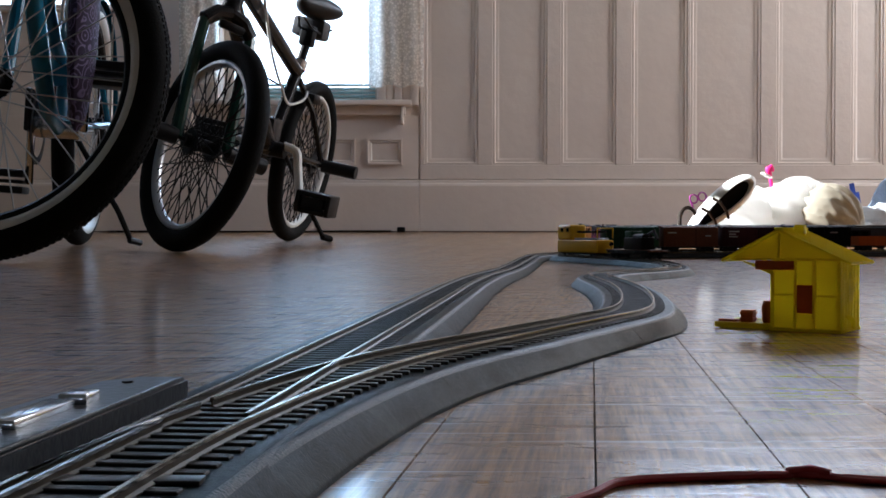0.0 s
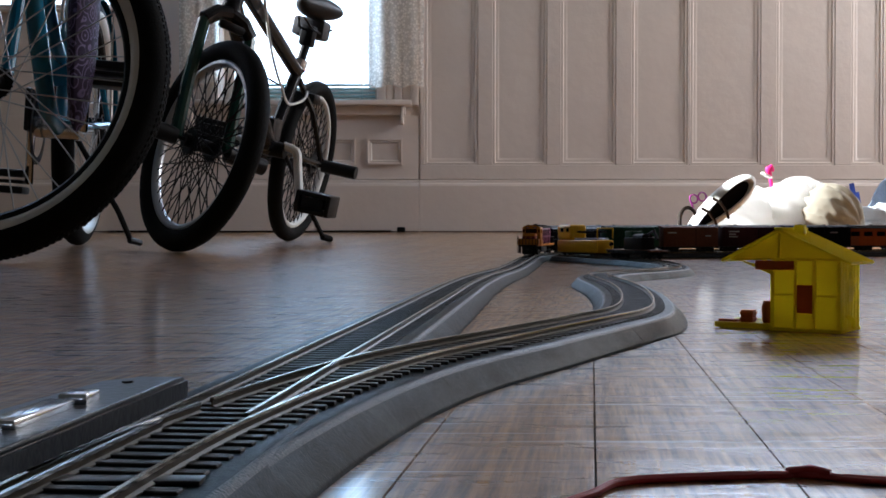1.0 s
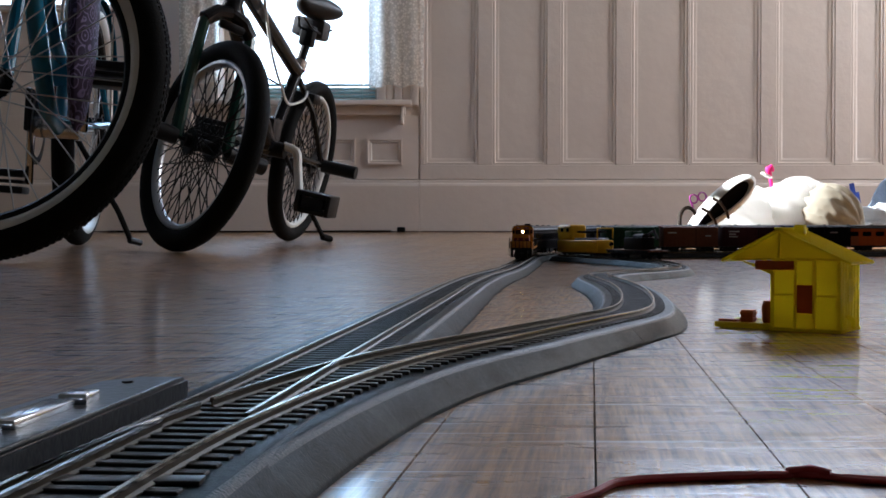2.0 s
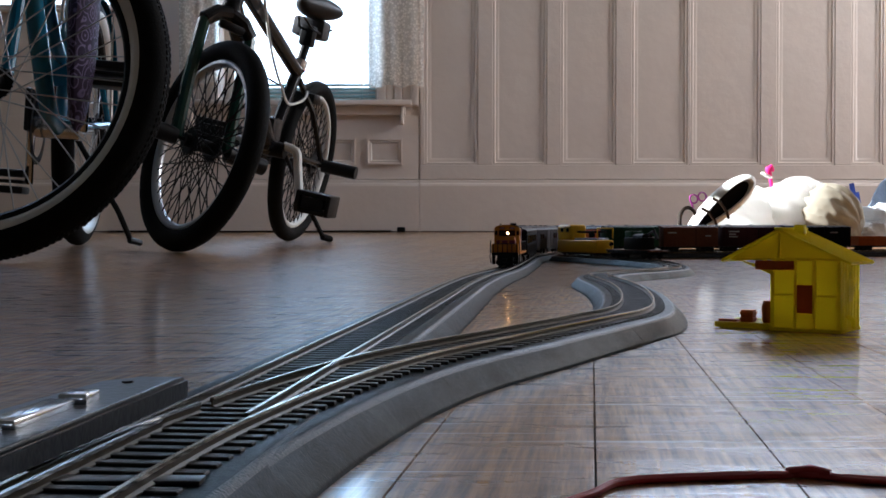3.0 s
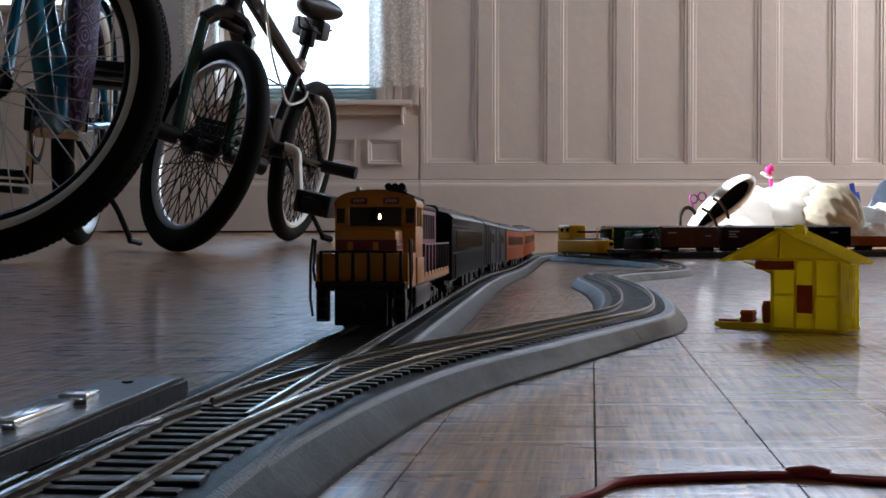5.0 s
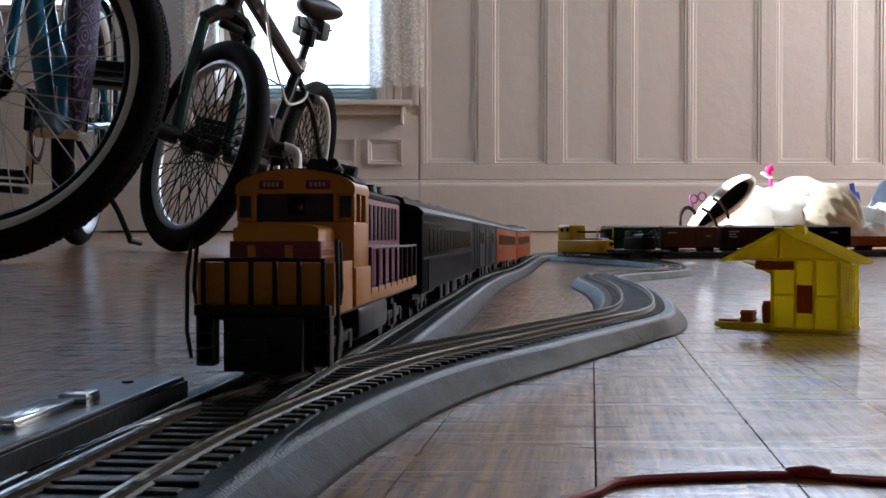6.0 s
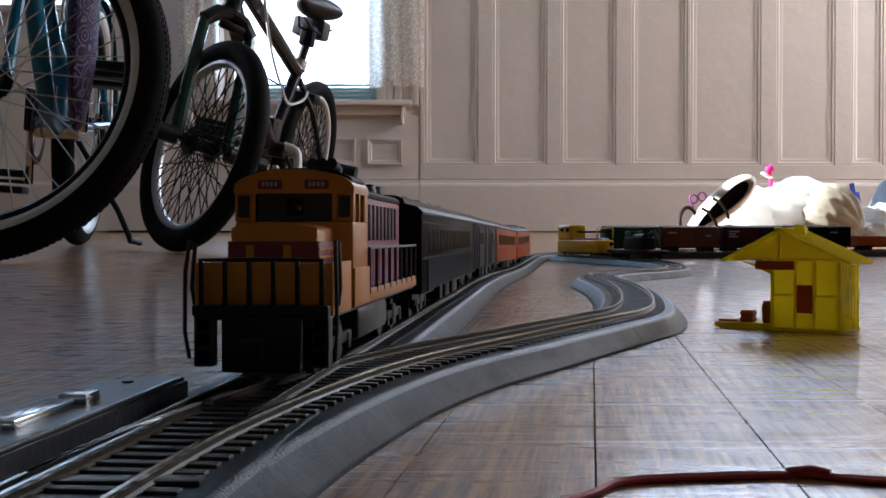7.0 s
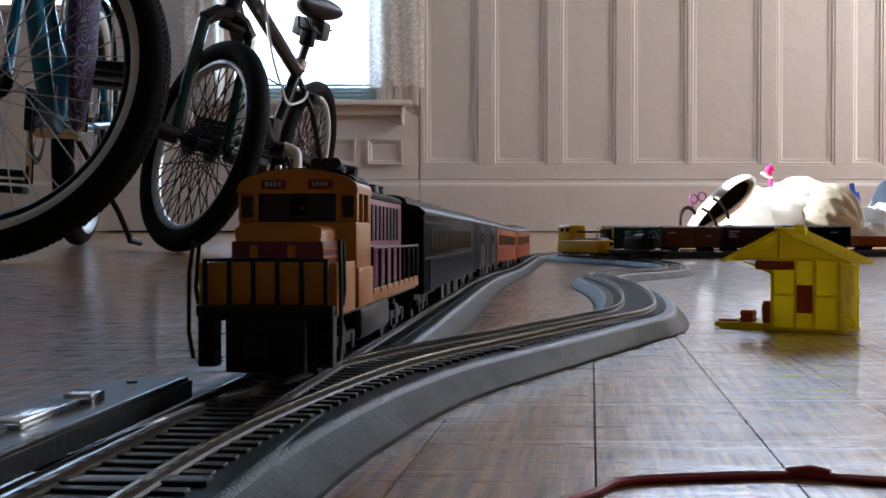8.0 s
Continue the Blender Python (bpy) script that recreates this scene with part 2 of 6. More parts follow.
def bm_cyl(bm, a, b, r0, r1=None, n=12):
    a, b = Vector(a), Vector(b)
    d = b - a
    m = Matrix.Translation((a + b) / 2) @ d.to_track_quat("Z", "Y").to_matrix().to_4x4()
    bmesh.ops.create_cone(bm, cap_ends=True, segments=n, radius1=r0, radius2=r0 if r1 is None else r1, depth=d.length, matrix=m)
    return bm


def cyl(a, b, r0, r1=None, n=12):
    return bm_cyl(bmesh.new(), a, b, r0, r1, n)


def bm_sweep(bm, pts, section, closed=False, caps=True):
    """Sweeps a (side, up) section along points, upright; side is to the right of the way."""
    pts = [Vector(p) for p in pts]
    n, k = len(pts), len(section)
    rings = []
    for i, p in enumerate(pts):
        a = pts[(i - 1) % n] if closed or i else p
        b = pts[(i + 1) % n] if closed or i < n - 1 else p
        d = (b - a)
        d.z = 0
        d.normalize()
        side = Vector((d.y, -d.x, 0))
        rings.append([bm.verts.new(p + side * s + Vector((0, 0, u))) for s, u in section])
    for i in range(n if closed else n - 1):
        r0, r1 = rings[i], rings[(i + 1) % n]
        for j in range(k):
            bm.faces.new((r0[j], r0[(j + 1) % k], r1[(j + 1) % k], r1[j]))
    if caps and not closed:
        bm.faces.new(rings[0][::-1])
        bm.faces.new(rings[-1])
    bmesh.ops.recalc_face_normals(bm, faces=bm.faces)
    return bm


def bm_tube(bm, pts, r, n=8, closed=False):
    """A round tube through points."""
    pts = [Vector(p) for p in pts]
    m = len(pts)
    up, rings = None, []
    for i, p in enumerate(pts):
        a = pts[(i - 1) % m] if closed or i else p
        b = pts[(i + 1) % m] if closed or i < m - 1 else p
        d = (b - a).normalized()
        if up is None:
            up = d.orthogonal().normalized()
        up = (up - d * up.dot(d)).normalized()
        w = d.cross(up)
        rr = r[i] if isinstance(r, (list, tuple)) else r
        rings.append([bm.verts.new(p + (up * math.cos(2 * math.pi * j / n) + w * math.sin(2 * math.pi * j / n)) * rr) for j in range(n)])
    for i in range(m if closed else m - 1):
        r0, r1 = rings[i], rings[(i + 1) % m]
        for j in range(n):
            bm.faces.new((r0[j], r0[(j + 1) % n], r1[(j + 1) % n], r1[j]))
    if not closed:
        bm.faces.new(rings[0][::-1])
        bm.faces.new(rings[-1])
    bmesh.ops.recalc_face_normals(bm, faces=bm.faces)
    return bm


def tube(pts, r, n=8, closed=False):
    return bm_tube(bmesh.new(), pts, r, n, closed)


def smooth_line(ctrl, step=0.01):
    """Evenly spaced points on a spline through control points."""
    c = [Vector(p) for p in ctrl]
    c = [c[0] * 2 - c[1]] + c + [c[-1] * 2 - c[-2]]
    dense = []
    for i in range(1, len(c) - 2):
        p0, p1, p2, p3 = c[i - 1:i + 3]
        for j in range(40):
            t = j / 40
            dense.append(0.5 * ((2 * p1) + (p2 - p0) * t + (2 * p0 - 5 * p1 + 4 * p2 - p3) * t * t + (3 * p1 - p0 - 3 * p2 + p3) * t ** 3))
    dense.append(c[-2])
    out, need = [dense[0]], step
    for a, b in zip(dense, dense[1:]):
        length, done = (b - a).length, 0.0
        while length - done >= need:
            done += need
            out.append(a.lerp(b, done / length))
            need = step
        need -= length - done
    return out


def finish(bm, name, material, smooth=False):
    me = bpy.data.meshes.new(name)
    bm.to_mesh(me)
    bm.free()
    me.materials.append(material)
    if smooth:
        me.polygons.foreach_set("use_smooth", [True] * len(me.polygons))
        me.set_sharp_from_angle(angle=radians(35))
    return me


def part(name, bm, material, parent, label="", smooth=True):
    ob = new(name, finish(bm, name, material, smooth))
    ob.parent = parent
    return tagged(ob, label) if label else ob


def thing(name, bm, material, label, category, m=None, group="", kind="", smooth=True):
    ob = new(name, finish(bm, name, material, smooth))
    if m is not None:
        ob.matrix_basis = m
    return tagged(ob, label, category, group, kind)


def base(name, label, category, m=None, group="", kind=""):
    ob = new(name)
    ob.empty_display_size = 0.05
    if m is not None:
        ob.matrix_basis = m
    return tagged(ob, label, category, group, kind)


# ---- floor: old boards that sag and rise towards the far wall ----
def floor_z(x, y):
    z = -0.004 * math.exp(-((y - 1.35) / 0.30) ** 2)
    if y > 1.6:
        z += 0.0147 * (min(y, 2.4) - 1.6) ** 2 + 0.0235 * max(0.0, y - 2.4)
    return z


LEFT_X, BACK_Y, TOP_Z = -2.1, -2.6, 2.75
BOARD_TURN = radians(-7.9)


def board(bm, row, v0, v1, width=0.0371, gap=0.00007):
    """One floor board in the turned board grid, laid to the sag of the floor."""
    u0, u1 = row * width + 0.0009 + gap, (row + 1) * width + 0.0009 - gap
    c, s_ = math.cos(BOARD_TURN), math.sin(BOARD_TURN)
    n = max(2, int((v1 - v0) / 0.08))
    rings = []
    for i in range(n + 1):
        v = v0 + 0.0002 + (v1 - v0 - 0.0004) * i / n
        ring = []
        for u, dz in ((u0, -0.0006), (u0 + 0.00015, 0.0), (u1 - 0.00015, 0.0), (u1, -0.0006)):
            x, y = u * c - v * s_, u * s_ + v * c
            ring.append(bm.verts.new((x, y, floor_z(x, y) + dz)))
        rings.append(ring)
    for r0, r1 in zip(rings, rings[1:]):
        for j in range(3):
            bm.faces.new((r0[j], r0[j + 1], r1[j + 1], r1[j]))
    return bm


def build_floor():
    bm = bmesh.new()
    xs = [LEFT_X - 0.1 + 0.1 * i for i in range(58)]
    ys = [BACK_Y - 0.1 + 0.1 * i for i in range(76)]
    grid = [[bm.verts.new((x, y, floor_z(x, y) - 0.0022)) for x in xs] for y in ys]
    for a, b in zip(grid, grid[1:]):
        for i in range(len(xs) - 1):
            bm.faces.new((a[i], a[i + 1], b[i + 1], b[i]))
    floor = thing("floor", bm, M_SUBFLOOR, "worn varnished brown strip wood floor with thin dark seams", "floor", kind="structure")
    rng = random.Random(4)
    rest = bmesh.new()
    c, s_ = math.cos(BOARD_TURN), -math.sin(BOARD_TURN)
    for row in range(-130, 110):
        u = (row + 0.5) * 0.0371
        lo = max((LEFT_X - u * c) / s_, (BACK_Y + u * s_) / c)
        hi = min((RIGHT_X - u * c) / s_, (WALL_Y + u * s_) / c)
        v = lo
        while v < hi - 0.05:
            v1 = min(hi, v + rng.uniform(0.7, 1.5))
            near = -10 <= row <= 14 and v1 > 0.05 and v < 1.6
            if near:
                part("board", board(bmesh.new(), row, v, v1), M_FLOOR, floor)
            else:
                board(rest, row, v, v1)
            v = v1
    tagged(part("floor_boards", rest, M_FLOOR, floor), kind="stuff")


# ---- walls: panelled far wall with a window, plain walls that close the room ----
def wx(px):
    return (px - 784) / 400.2


def wz(py):
    return CAM_Z + (418 - py) / 400.2


WIN_X0, WIN_X1, WIN_Z0, WIN_Z1 = -0.985, -0.29, 0.64, 2.15
LWIN_X0, LWIN_X1, LWIN_Z0, LWIN_Z1 = -2.06, -1.40, 1.06, 2.20
RWIN_X0, RWIN_X1, RWIN_Z0, RWIN_Z1 = 0.85, 2.05, 1.30, 2.30


def frame_bars(bm, x0, x1, z0, z1, y, w, d):
    """A moulded picture frame on the wall, of four mitred bars with a stepped profile."""
    prof = [(0.0, 0.0), (0.0, -d), (w * 0.30, -d), (w * 0.42, -d * 0.45), (w * 0.72, -d * 0.45), (w * 0.85, -d * 0.15), (w, 0.0)]
    rings = []
    for sx, sz, cx, cz in ((1, 1, x0, z0), (-1, 1, x1, z0), (-1, -1, x1, z1), (1, -1, x0, z1)):
        rings.append([bm.verts.new((cx + sx * o, y + h, cz + sz * o)) for o, h in prof])
    for i in range(4):
        r0, r1 = rings[i], rings[(i + 1) % 4]
        for j in range(len(prof) - 1):
            bm.faces.new((r0[j], r0[j + 1], r1[j + 1], r1[j]))
    bmesh.ops.recalc_face_normals(bm, faces=bm.faces)
    return bm


def build_far_wall():
    Y = WALL_Y + 0.012
    bm = bmesh.new()
    holes = ((LWIN_X0, LWIN_X1, LWIN_Z0, LWIN_Z1), (WIN_X0, WIN_X1, WIN_Z0, WIN_Z1), (RWIN_X0, RWIN_X1, RWIN_Z0, RWIN_Z1))
    edge = LEFT_X
    for x0, x1, z0, z1 in holes:
        bm_box(bm, edge, x0, Y, Y + 0.2, -0.05, TOP_Z)
        bm_box(bm, x0, x1, Y, Y + 0.2, -0.05, z0)
        bm_box(bm, x0, x1, Y, Y + 0.2, z1, TOP_Z)
        edge = x1
    bm_box(bm, edge, RIGHT_X, Y, Y + 0.2, -0.05, TOP_Z)
    wall = thing("wall_north", bm, M_WALL, "cream painted wood panelled wall with aged seams", "wall", kind="structure", smooth=False)
    panels = [(wx(a), wx(b)) for a, b in ((752, 845), (872, 967), (993, 1089), (1118, 1215), (1222, 1345), (1374, 1476), (1506, 1561))]
    z0, z1 = wz(292), 1.16
    edge = wx(743)
    for a, b in panels:
        part("stile", box(edge + 0.0012, a - 0.0012, WALL_Y, Y - 0.0005, z0, z1, 0.0015, 1), M_TRIM, wall)
        part("panel_moulding", frame_bars(bmesh.new(), a, b, z0, z1, Y - 0.001, 0.030, 0.0085), M_TRIM, wall)
        edge = b
    part("stile", box(edge + 0.001, RIGHT_X - 0.001, WALL_Y, Y - 0.0005, z0, z1, 0.0015, 1), M_TRIM, wall)
    part("bottom_rail", box(wx(743), RIGHT_X, WALL_Y - 0.001, Y - 0.0005, wz(318), z0 - 0.001, 0.0015, 1), M_TRIM, wall)
    part("top_rail", box(wx(743), RIGHT_X - 0.001, WALL_Y - 0.001, Y - 0.0005, z1 + 0.001, 1.262, 0.0015, 1), M_TRIM, wall)
    base_h = [(-0.0, 0.0), (-0.018, 0.0), (-0.018, 0.212), (-0.014, 0.222), (-0.008, 0.226), (-0.006, 0.238), (0.0, 0.240)]
    for x0, x1, extra in ((LEFT_X, wx(742.5), 0.004), (wx(743.5), RIGHT_X, 0.0)):
        bm = bmesh.new()
        r = [[bm.verts.new((x, WALL_Y - 0.001 + h - (extra if h < 0 else 0), 0.054 + z)) for h, z in base_h] for x in (x0, x1)]
        for j in range(len(base_h) - 1):
            bm.faces.new((r[0][j], r[0][j + 1], r[1][j + 1], r[1][j]))
        bm.faces.new(r[0][::-1])
        bm.faces.new(r[1])
        bmesh.ops.recalc_face_normals(bm, faces=bm.faces)
        tagged(thing("baseboard", bm, M_TRIM, "tall cream painted baseboard with moulded top edge", "baseboard", kind="structure", smooth=False))
    bm = bmesh.new()
    for x0, x1 in ((LEFT_X, wx(742)), (wx(744), RIGHT_X)):
        bm_box(bm, x0, x1, WALL_Y - 0.034, WALL_Y - 0.0235, 0.050, 0.068, 0.004)
    thing("trim_shoe", bm, mat("dark_stained_shoe_trim", (0.07, 0.045, 0.03), 0.5, 0, 0.3, 20), "dark stained shoe moulding along the floor", "trim", kind="structure")


def build_window():
    win = base("window_1", "bright sash window with cream casing and deep sill", "window", kind="structure")
    Y = WALL_Y
    for x0, x1 in ((WIN_X0 - 0.150, WIN_X0 - 0.002), (WIN_X1 + 0.002, wx(741))):
        bm = bmesh.new()
        n = 5
        w = (x1 - x0) / n
        for i in range(n):
            bm_box(bm, x0 + i * w + 0.0006, x0 + (i + 1) * w - 0.0006, Y - (0.020, 0.012, 0.016, 0.012, 0.024)[i], Y + 0.010, WIN_Z0 - 0.02, 2.3, 0.004)
        part("casing", bm, M_TRIM, win)
    part("head_casing", box(WIN_X0 - 0.15, WIN_X1 + 0.18, Y - 0.02, Y + 0.01, WIN_Z1 + 0.002, 2.30, 0.004), M_TRIM, win)
    part("sill", box(WIN_X0 - 0.17, wx(729), Y - 0.075, Y + 0.20, WIN_Z0 - 0.024, WIN_Z0 - 0.001, 0.006), M_TRIM, win)
    part("sill_apron", box(WIN_X0 - 0.15, wx(718), Y - 0.032, Y + 0.010, WIN_Z0 - 0.062, WIN_Z0 - 0.0245, 0.005), M_TRIM, win)
    part("bracket", box(wx(709), wx(715), Y - 0.045, Y + 0.008, wz(222), WIN_Z0 - 0.026, 0.005), M_TRIM, win)
    part("bracket", box(WIN_X0 - 0.13, WIN_X0 - 0.11, Y - 0.06, Y + 0.008, wz(238), WIN_Z0 - 0.026, 0.006), M_TRIM, win)
    part("apron_board", box(LEFT_X + 0.01, wx(741), Y + 0.002, Y + 0.0115, wz(318), WIN_Z0 - 0.063, 0.001, 1), M_TRIM, win)
    for a, b in ((650, 712), (560, 629), (470, 540), (390, 450)):
        part("apron_panel", frame_bars(bmesh.new(), wx(a), wx(b), wz(292), wz(246), Y + 0.002, 0.022, 0.012), M_TRIM, win)
    for x0, x1 in ((WIN_X0 + 0.001, WIN_X0 + 0.045), (WIN_X1 - 0.045, WIN_X1 - 0.001)):
        part("sash_stile", box(x0, x1, Y + 0.10, Y + 0.14, WIN_Z0, WIN_Z1, 0.004), M_TRIM, win)
    for z0, z1 in ((WIN_Z0, WIN_Z0 + 0.07), (1.37, 1.42), (WIN_Z1 - 0.06, WIN_Z1)):
        part("sash_rail", box(WIN_X0 + 0.0455, WIN_X1 - 0.0455, Y + 0.10, Y + 0.14, z0 + 0.001, z1 - 0.001, 0.004), M_TRIM, win)
    for z0, z1 in ((WIN_Z0 + 0.07, 1.37), (1.42, WIN_Z1 - 0.06)):
        pane = part("pane", box(WIN_X0 + 0.045, WIN_X1 - 0.045, Y + 0.118, Y + 0.122, z0, z1), M_GLASS, win, smooth=False)
        pane.visible_shadow = False
    blind = base("window_blind", "pale blue-green slatted blind at the window's foot", "blind")
    for k in range(5):
        z = WIN_Z0 + 0.006 + 0.017 * k
        part("slat", box(WIN_X0 + 0.05, WIN_X1 - 0.012, Y + 0.040, Y + 0.060, z, z + 0.009, 0.001, 1), M_SLAT, blind)
    for x in (WIN_X0 + 0.12, WIN_X1 - 0.07):
        part("ladder_cord", cyl((x, Y + 0.038, WIN_Z0), (x, Y + 0.038, WIN_Z0 + 0.11), 0.002, n=6), M_SLAT, blind)
    win4 = base("window_4", "bright window in the corner behind the bicycles", "window", kind="structure")
    for x0, x1 in ((LWIN_X0 + 0.001, LWIN_X0 + 0.03), (LWIN_X1 - 0.03, LWIN_X1 - 0.001)):
        part("sash_stile", box(x0, x1, Y + 0.10, Y + 0.14, LWIN_Z0, LWIN_Z1, 0.004), M_TRIM, win4)
    part("sill", box(LWIN_X0 - 0.03, LWIN_X1 + 0.05, Y - 0.04, Y + 0.2, LWIN_Z0 - 0.024, LWIN_Z0 - 0.001, 0.006), M_TRIM, win4)
    win2 = base("window_2", "high window above the panelling", "window", kind="structure")
    for x0, x1 in ((RWIN_X0 + 0.001, RWIN_X0 + 0.03), (RWIN_X1 - 0.03, RWIN_X1 - 0.001)):
        part("sash_stile", box(x0, x1, Y + 0.10, Y + 0.14, RWIN_Z0, RWIN_Z1, 0.004), M_TRIM, win2)
    part("sill", box(RWIN_X0 - 0.05, RWIN_X1 + 0.05, Y - 0.06, Y + 0.2, RWIN_Z0 - 0.024, RWIN_Z0 - 0.001, 0.006), M_TRIM, win2)


def curtain(x0, x1, z0, folds, depth, label):
    bm = bmesh.new()
    nx, nz = 60, 26
    g = []
    for j in range(nz + 1):
        v = j / nz
        row = []
        for i in range(nx + 1):
            u = i / nx
            y = WALL_Y - 0.045 + depth * math.sin(u * folds * 2 * math.pi + 1.2 * math.sin(v * 2)) * (0.5 + 0.5 * (1 - v)) + 0.008 * noise.noise((u * 5, v * 3, x0))
            z = z0 + (2.3 - z0) * v + 0.006 * math.sin(u * 17) * (1 - v)
            row.append(bm.verts.new((x0 + (x1 - x0) * u, y, z)))
        g.append(row)
    for a, b in zip(g, g[1:]):
        for i in range(nx):
            bm.faces.new((a[i], a[i + 1], b[i + 1], b[i]))
    ob = thing("lace_curtain", bm, M_LACE, label, "curtain", group="curtains at the window")
    pts = [v.co.copy() for v in ob.data.vertices[:nx + 1]]
    for dz, hh, last in ((0.018, 0.012, nx), (0.13, 0.05, 40)):
        hem = bmesh.new()
        vs = [[hem.verts.new((p.x, p.y - 0.002, p.z + dz + k * hh)) for p in pts[6:last]] for k in (0, 1)]
        for i in range(len(vs[0]) - 1):
            hem.faces.new((vs[0][i], vs[0][i + 1], vs[1][i + 1], vs[1][i]))
        part("woven_band", hem, M_LACE, ob)


def build_room():
    bm = bmesh.new()
    # unseen opening in the dark west wall, sized to drop sun on the heap
    y0, y1, z0, z1 = 2.80, 3.78, 1.31, 1.80
    for a, b, c, d in ((BACK_Y, y0, -0.05, TOP_Z), (y1, WALL_Y + 0.01, -0.05, TOP_Z), (y0, y1, -0.05, z0), (y0, y1, z1, TOP_Z)):
        bm_box(bm, LEFT_X - 0.06, LEFT_X, a, b, c, d)
    thing("wall_west", bm, M_DARKWALL, "plain unseen side wall, made dark to dim the left, with a small sun opening", "wall", kind="structure", smooth=False)
    bm = bmesh.new()
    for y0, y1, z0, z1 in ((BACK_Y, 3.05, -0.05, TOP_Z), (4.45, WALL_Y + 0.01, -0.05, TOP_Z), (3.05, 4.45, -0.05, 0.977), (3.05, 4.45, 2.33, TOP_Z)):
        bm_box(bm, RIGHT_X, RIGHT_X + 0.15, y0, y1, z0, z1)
    # unseen opening; the added blind keeps outside light out behind the added lamp
    blind = base("unseen_window_3", "unseen side window closed by an added white blind", "window", kind="structure")
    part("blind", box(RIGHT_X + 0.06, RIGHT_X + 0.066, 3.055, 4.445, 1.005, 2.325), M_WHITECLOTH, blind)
    part("sill", box(RIGHT_X - 0.04, RIGHT_X + 0.14, 3.0, 4.5, 0.978, 0.999, 0.004), M_TRIM, blind)
    thing("wall_east", bm, M_WALL, "plain cream painted side wall with an opening", "wall", kind="structure", smooth=False)
    thing("wall_south", box(LEFT_X - 0.15, RIGHT_X + 0.15, BACK_Y - 0.15, BACK_Y, -0.05, TOP_Z), M_DARKWALL, "plain dark unseen back wall", "wall", kind="structure", smooth=False)
    thing("ceiling", box(LEFT_X - 0.15, RIGHT_X + 0.15, BACK_Y - 0.15, WALL_Y + 0.21, TOP_Z, TOP_Z + 0.12), M_CEIL, "plain white plaster ceiling", "ceiling", kind="structure", smooth=False)


build_far_wall()
build_window()
curtain(wx(640), wx(750), wz(156), 3.5, 0.010, "white lace curtain hanging at the window's edge")
curtain(wx(322), wx(392), wz(150), 2.5, 0.010, "white lace curtain beside the bicycles")
build_room()


# ---- tracks ----
def on_floor(pts):
    return [(x, y, floor_z(x, y)) for x, y in pts]


def main_line():
    """Centre line of the main track, from the near end out to the far curve and along the back."""
    c = [(-0.0457 + 0.0995 * (y - 0.222), y) for y in (0.03, 0.222, 0.45, 0.7, 0.85)]
    x0 = c[-1][0]
    c += [(x0 + 0.118 * (y - 0.85) + 0.020 * max(0.0, y - 1.1), y) for y in (1.1, 1.4, 1.65, 1.87)]
    x0, y0 = c[-1]
    a0, R = math.atan(0.138), 0.46
    for i in range(1, 9):
        a = a0 + (math.pi / 2 - a0) * i / 8
        c.append((x0 + R * (math.cos(a0) - math.cos(a)), y0 + R * (math.sin(a) - math.sin(a0))))
    x1, y1 = c[-1]
    c += [(x1 + d, y1) for d in (0.3, 0.7, 1.1, 1.5, 1.9)]
    return c


MAIN = smooth_line([(x, y, 0) for x, y in main_line()], 0.006)
SIDING = smooth_line([(x, y, 0) for x, y in ((-0.0650, 0.03), (-0.0566, 0.11), (-0.0455, 0.205), (-0.018, 0.305), (0.027, 0.395), (0.065, 0.468), (0.0950, 0.534),
                     (0.1188, 0.659), (0.134, 0.80), (0.144, 0.98), (0.163, 1.09), (0.205, 1.19), (0.252, 1.27), (0.292, 1.36), (0.316, 1.47), (0.322, 1.58), (0.303, 1.68),
                     (0.275, 1.765), (0.245, 1.85), (0.222, 1.915), (0.216, 1.938))], 0.006)
PARKED = smooth_line([(0.295, 2.046, 0), (0.60, 2.113, 0), (1.3, 2.267, 0)], 0.006)
RAIL_Z = 0.0115


def drop(pts):
    return [Vector((p.x, p.y, floor_z(p.x, p.y))) for p in pts]


def offset(pts, d):
    out = []
    for i, p in enumerate(pts):
        a, b = pts[max(0, i - 1)], pts[min(len(pts) - 1, i + 1)]
        t = (b - a).normalized()
        out.append(p + Vector((t.y, -t.x, 0)) * d)
    return out


RAIL_SECTION = [(-0.0008, 0), (0.0008, 0), (0.0008, 0.0003), (0.0002, 0.0007), (0.0002, 0.0017), (0.00045, 0.0018), (0.00045, 0.0024), (-0.00045, 0.0024), (-0.00045, 0.0018), (-0.0002, 0.0017), (-0.0002, 0.0007), (-0.0008, 0.0003)]
BED_HALF = [(0.0256, 0.0), (0.0260, 0.0003), (0.0260, 0.0012), (0.0256, 0.0018), (0.0202, 0.0074), (0.0195, 0.0081), (0.0185, 0.0086), (0.0170, 0.0088)]
BED = [(-s, u) for s, u in BED_HALF] + [(s, u) for s, u in BED_HALF[::-1]]


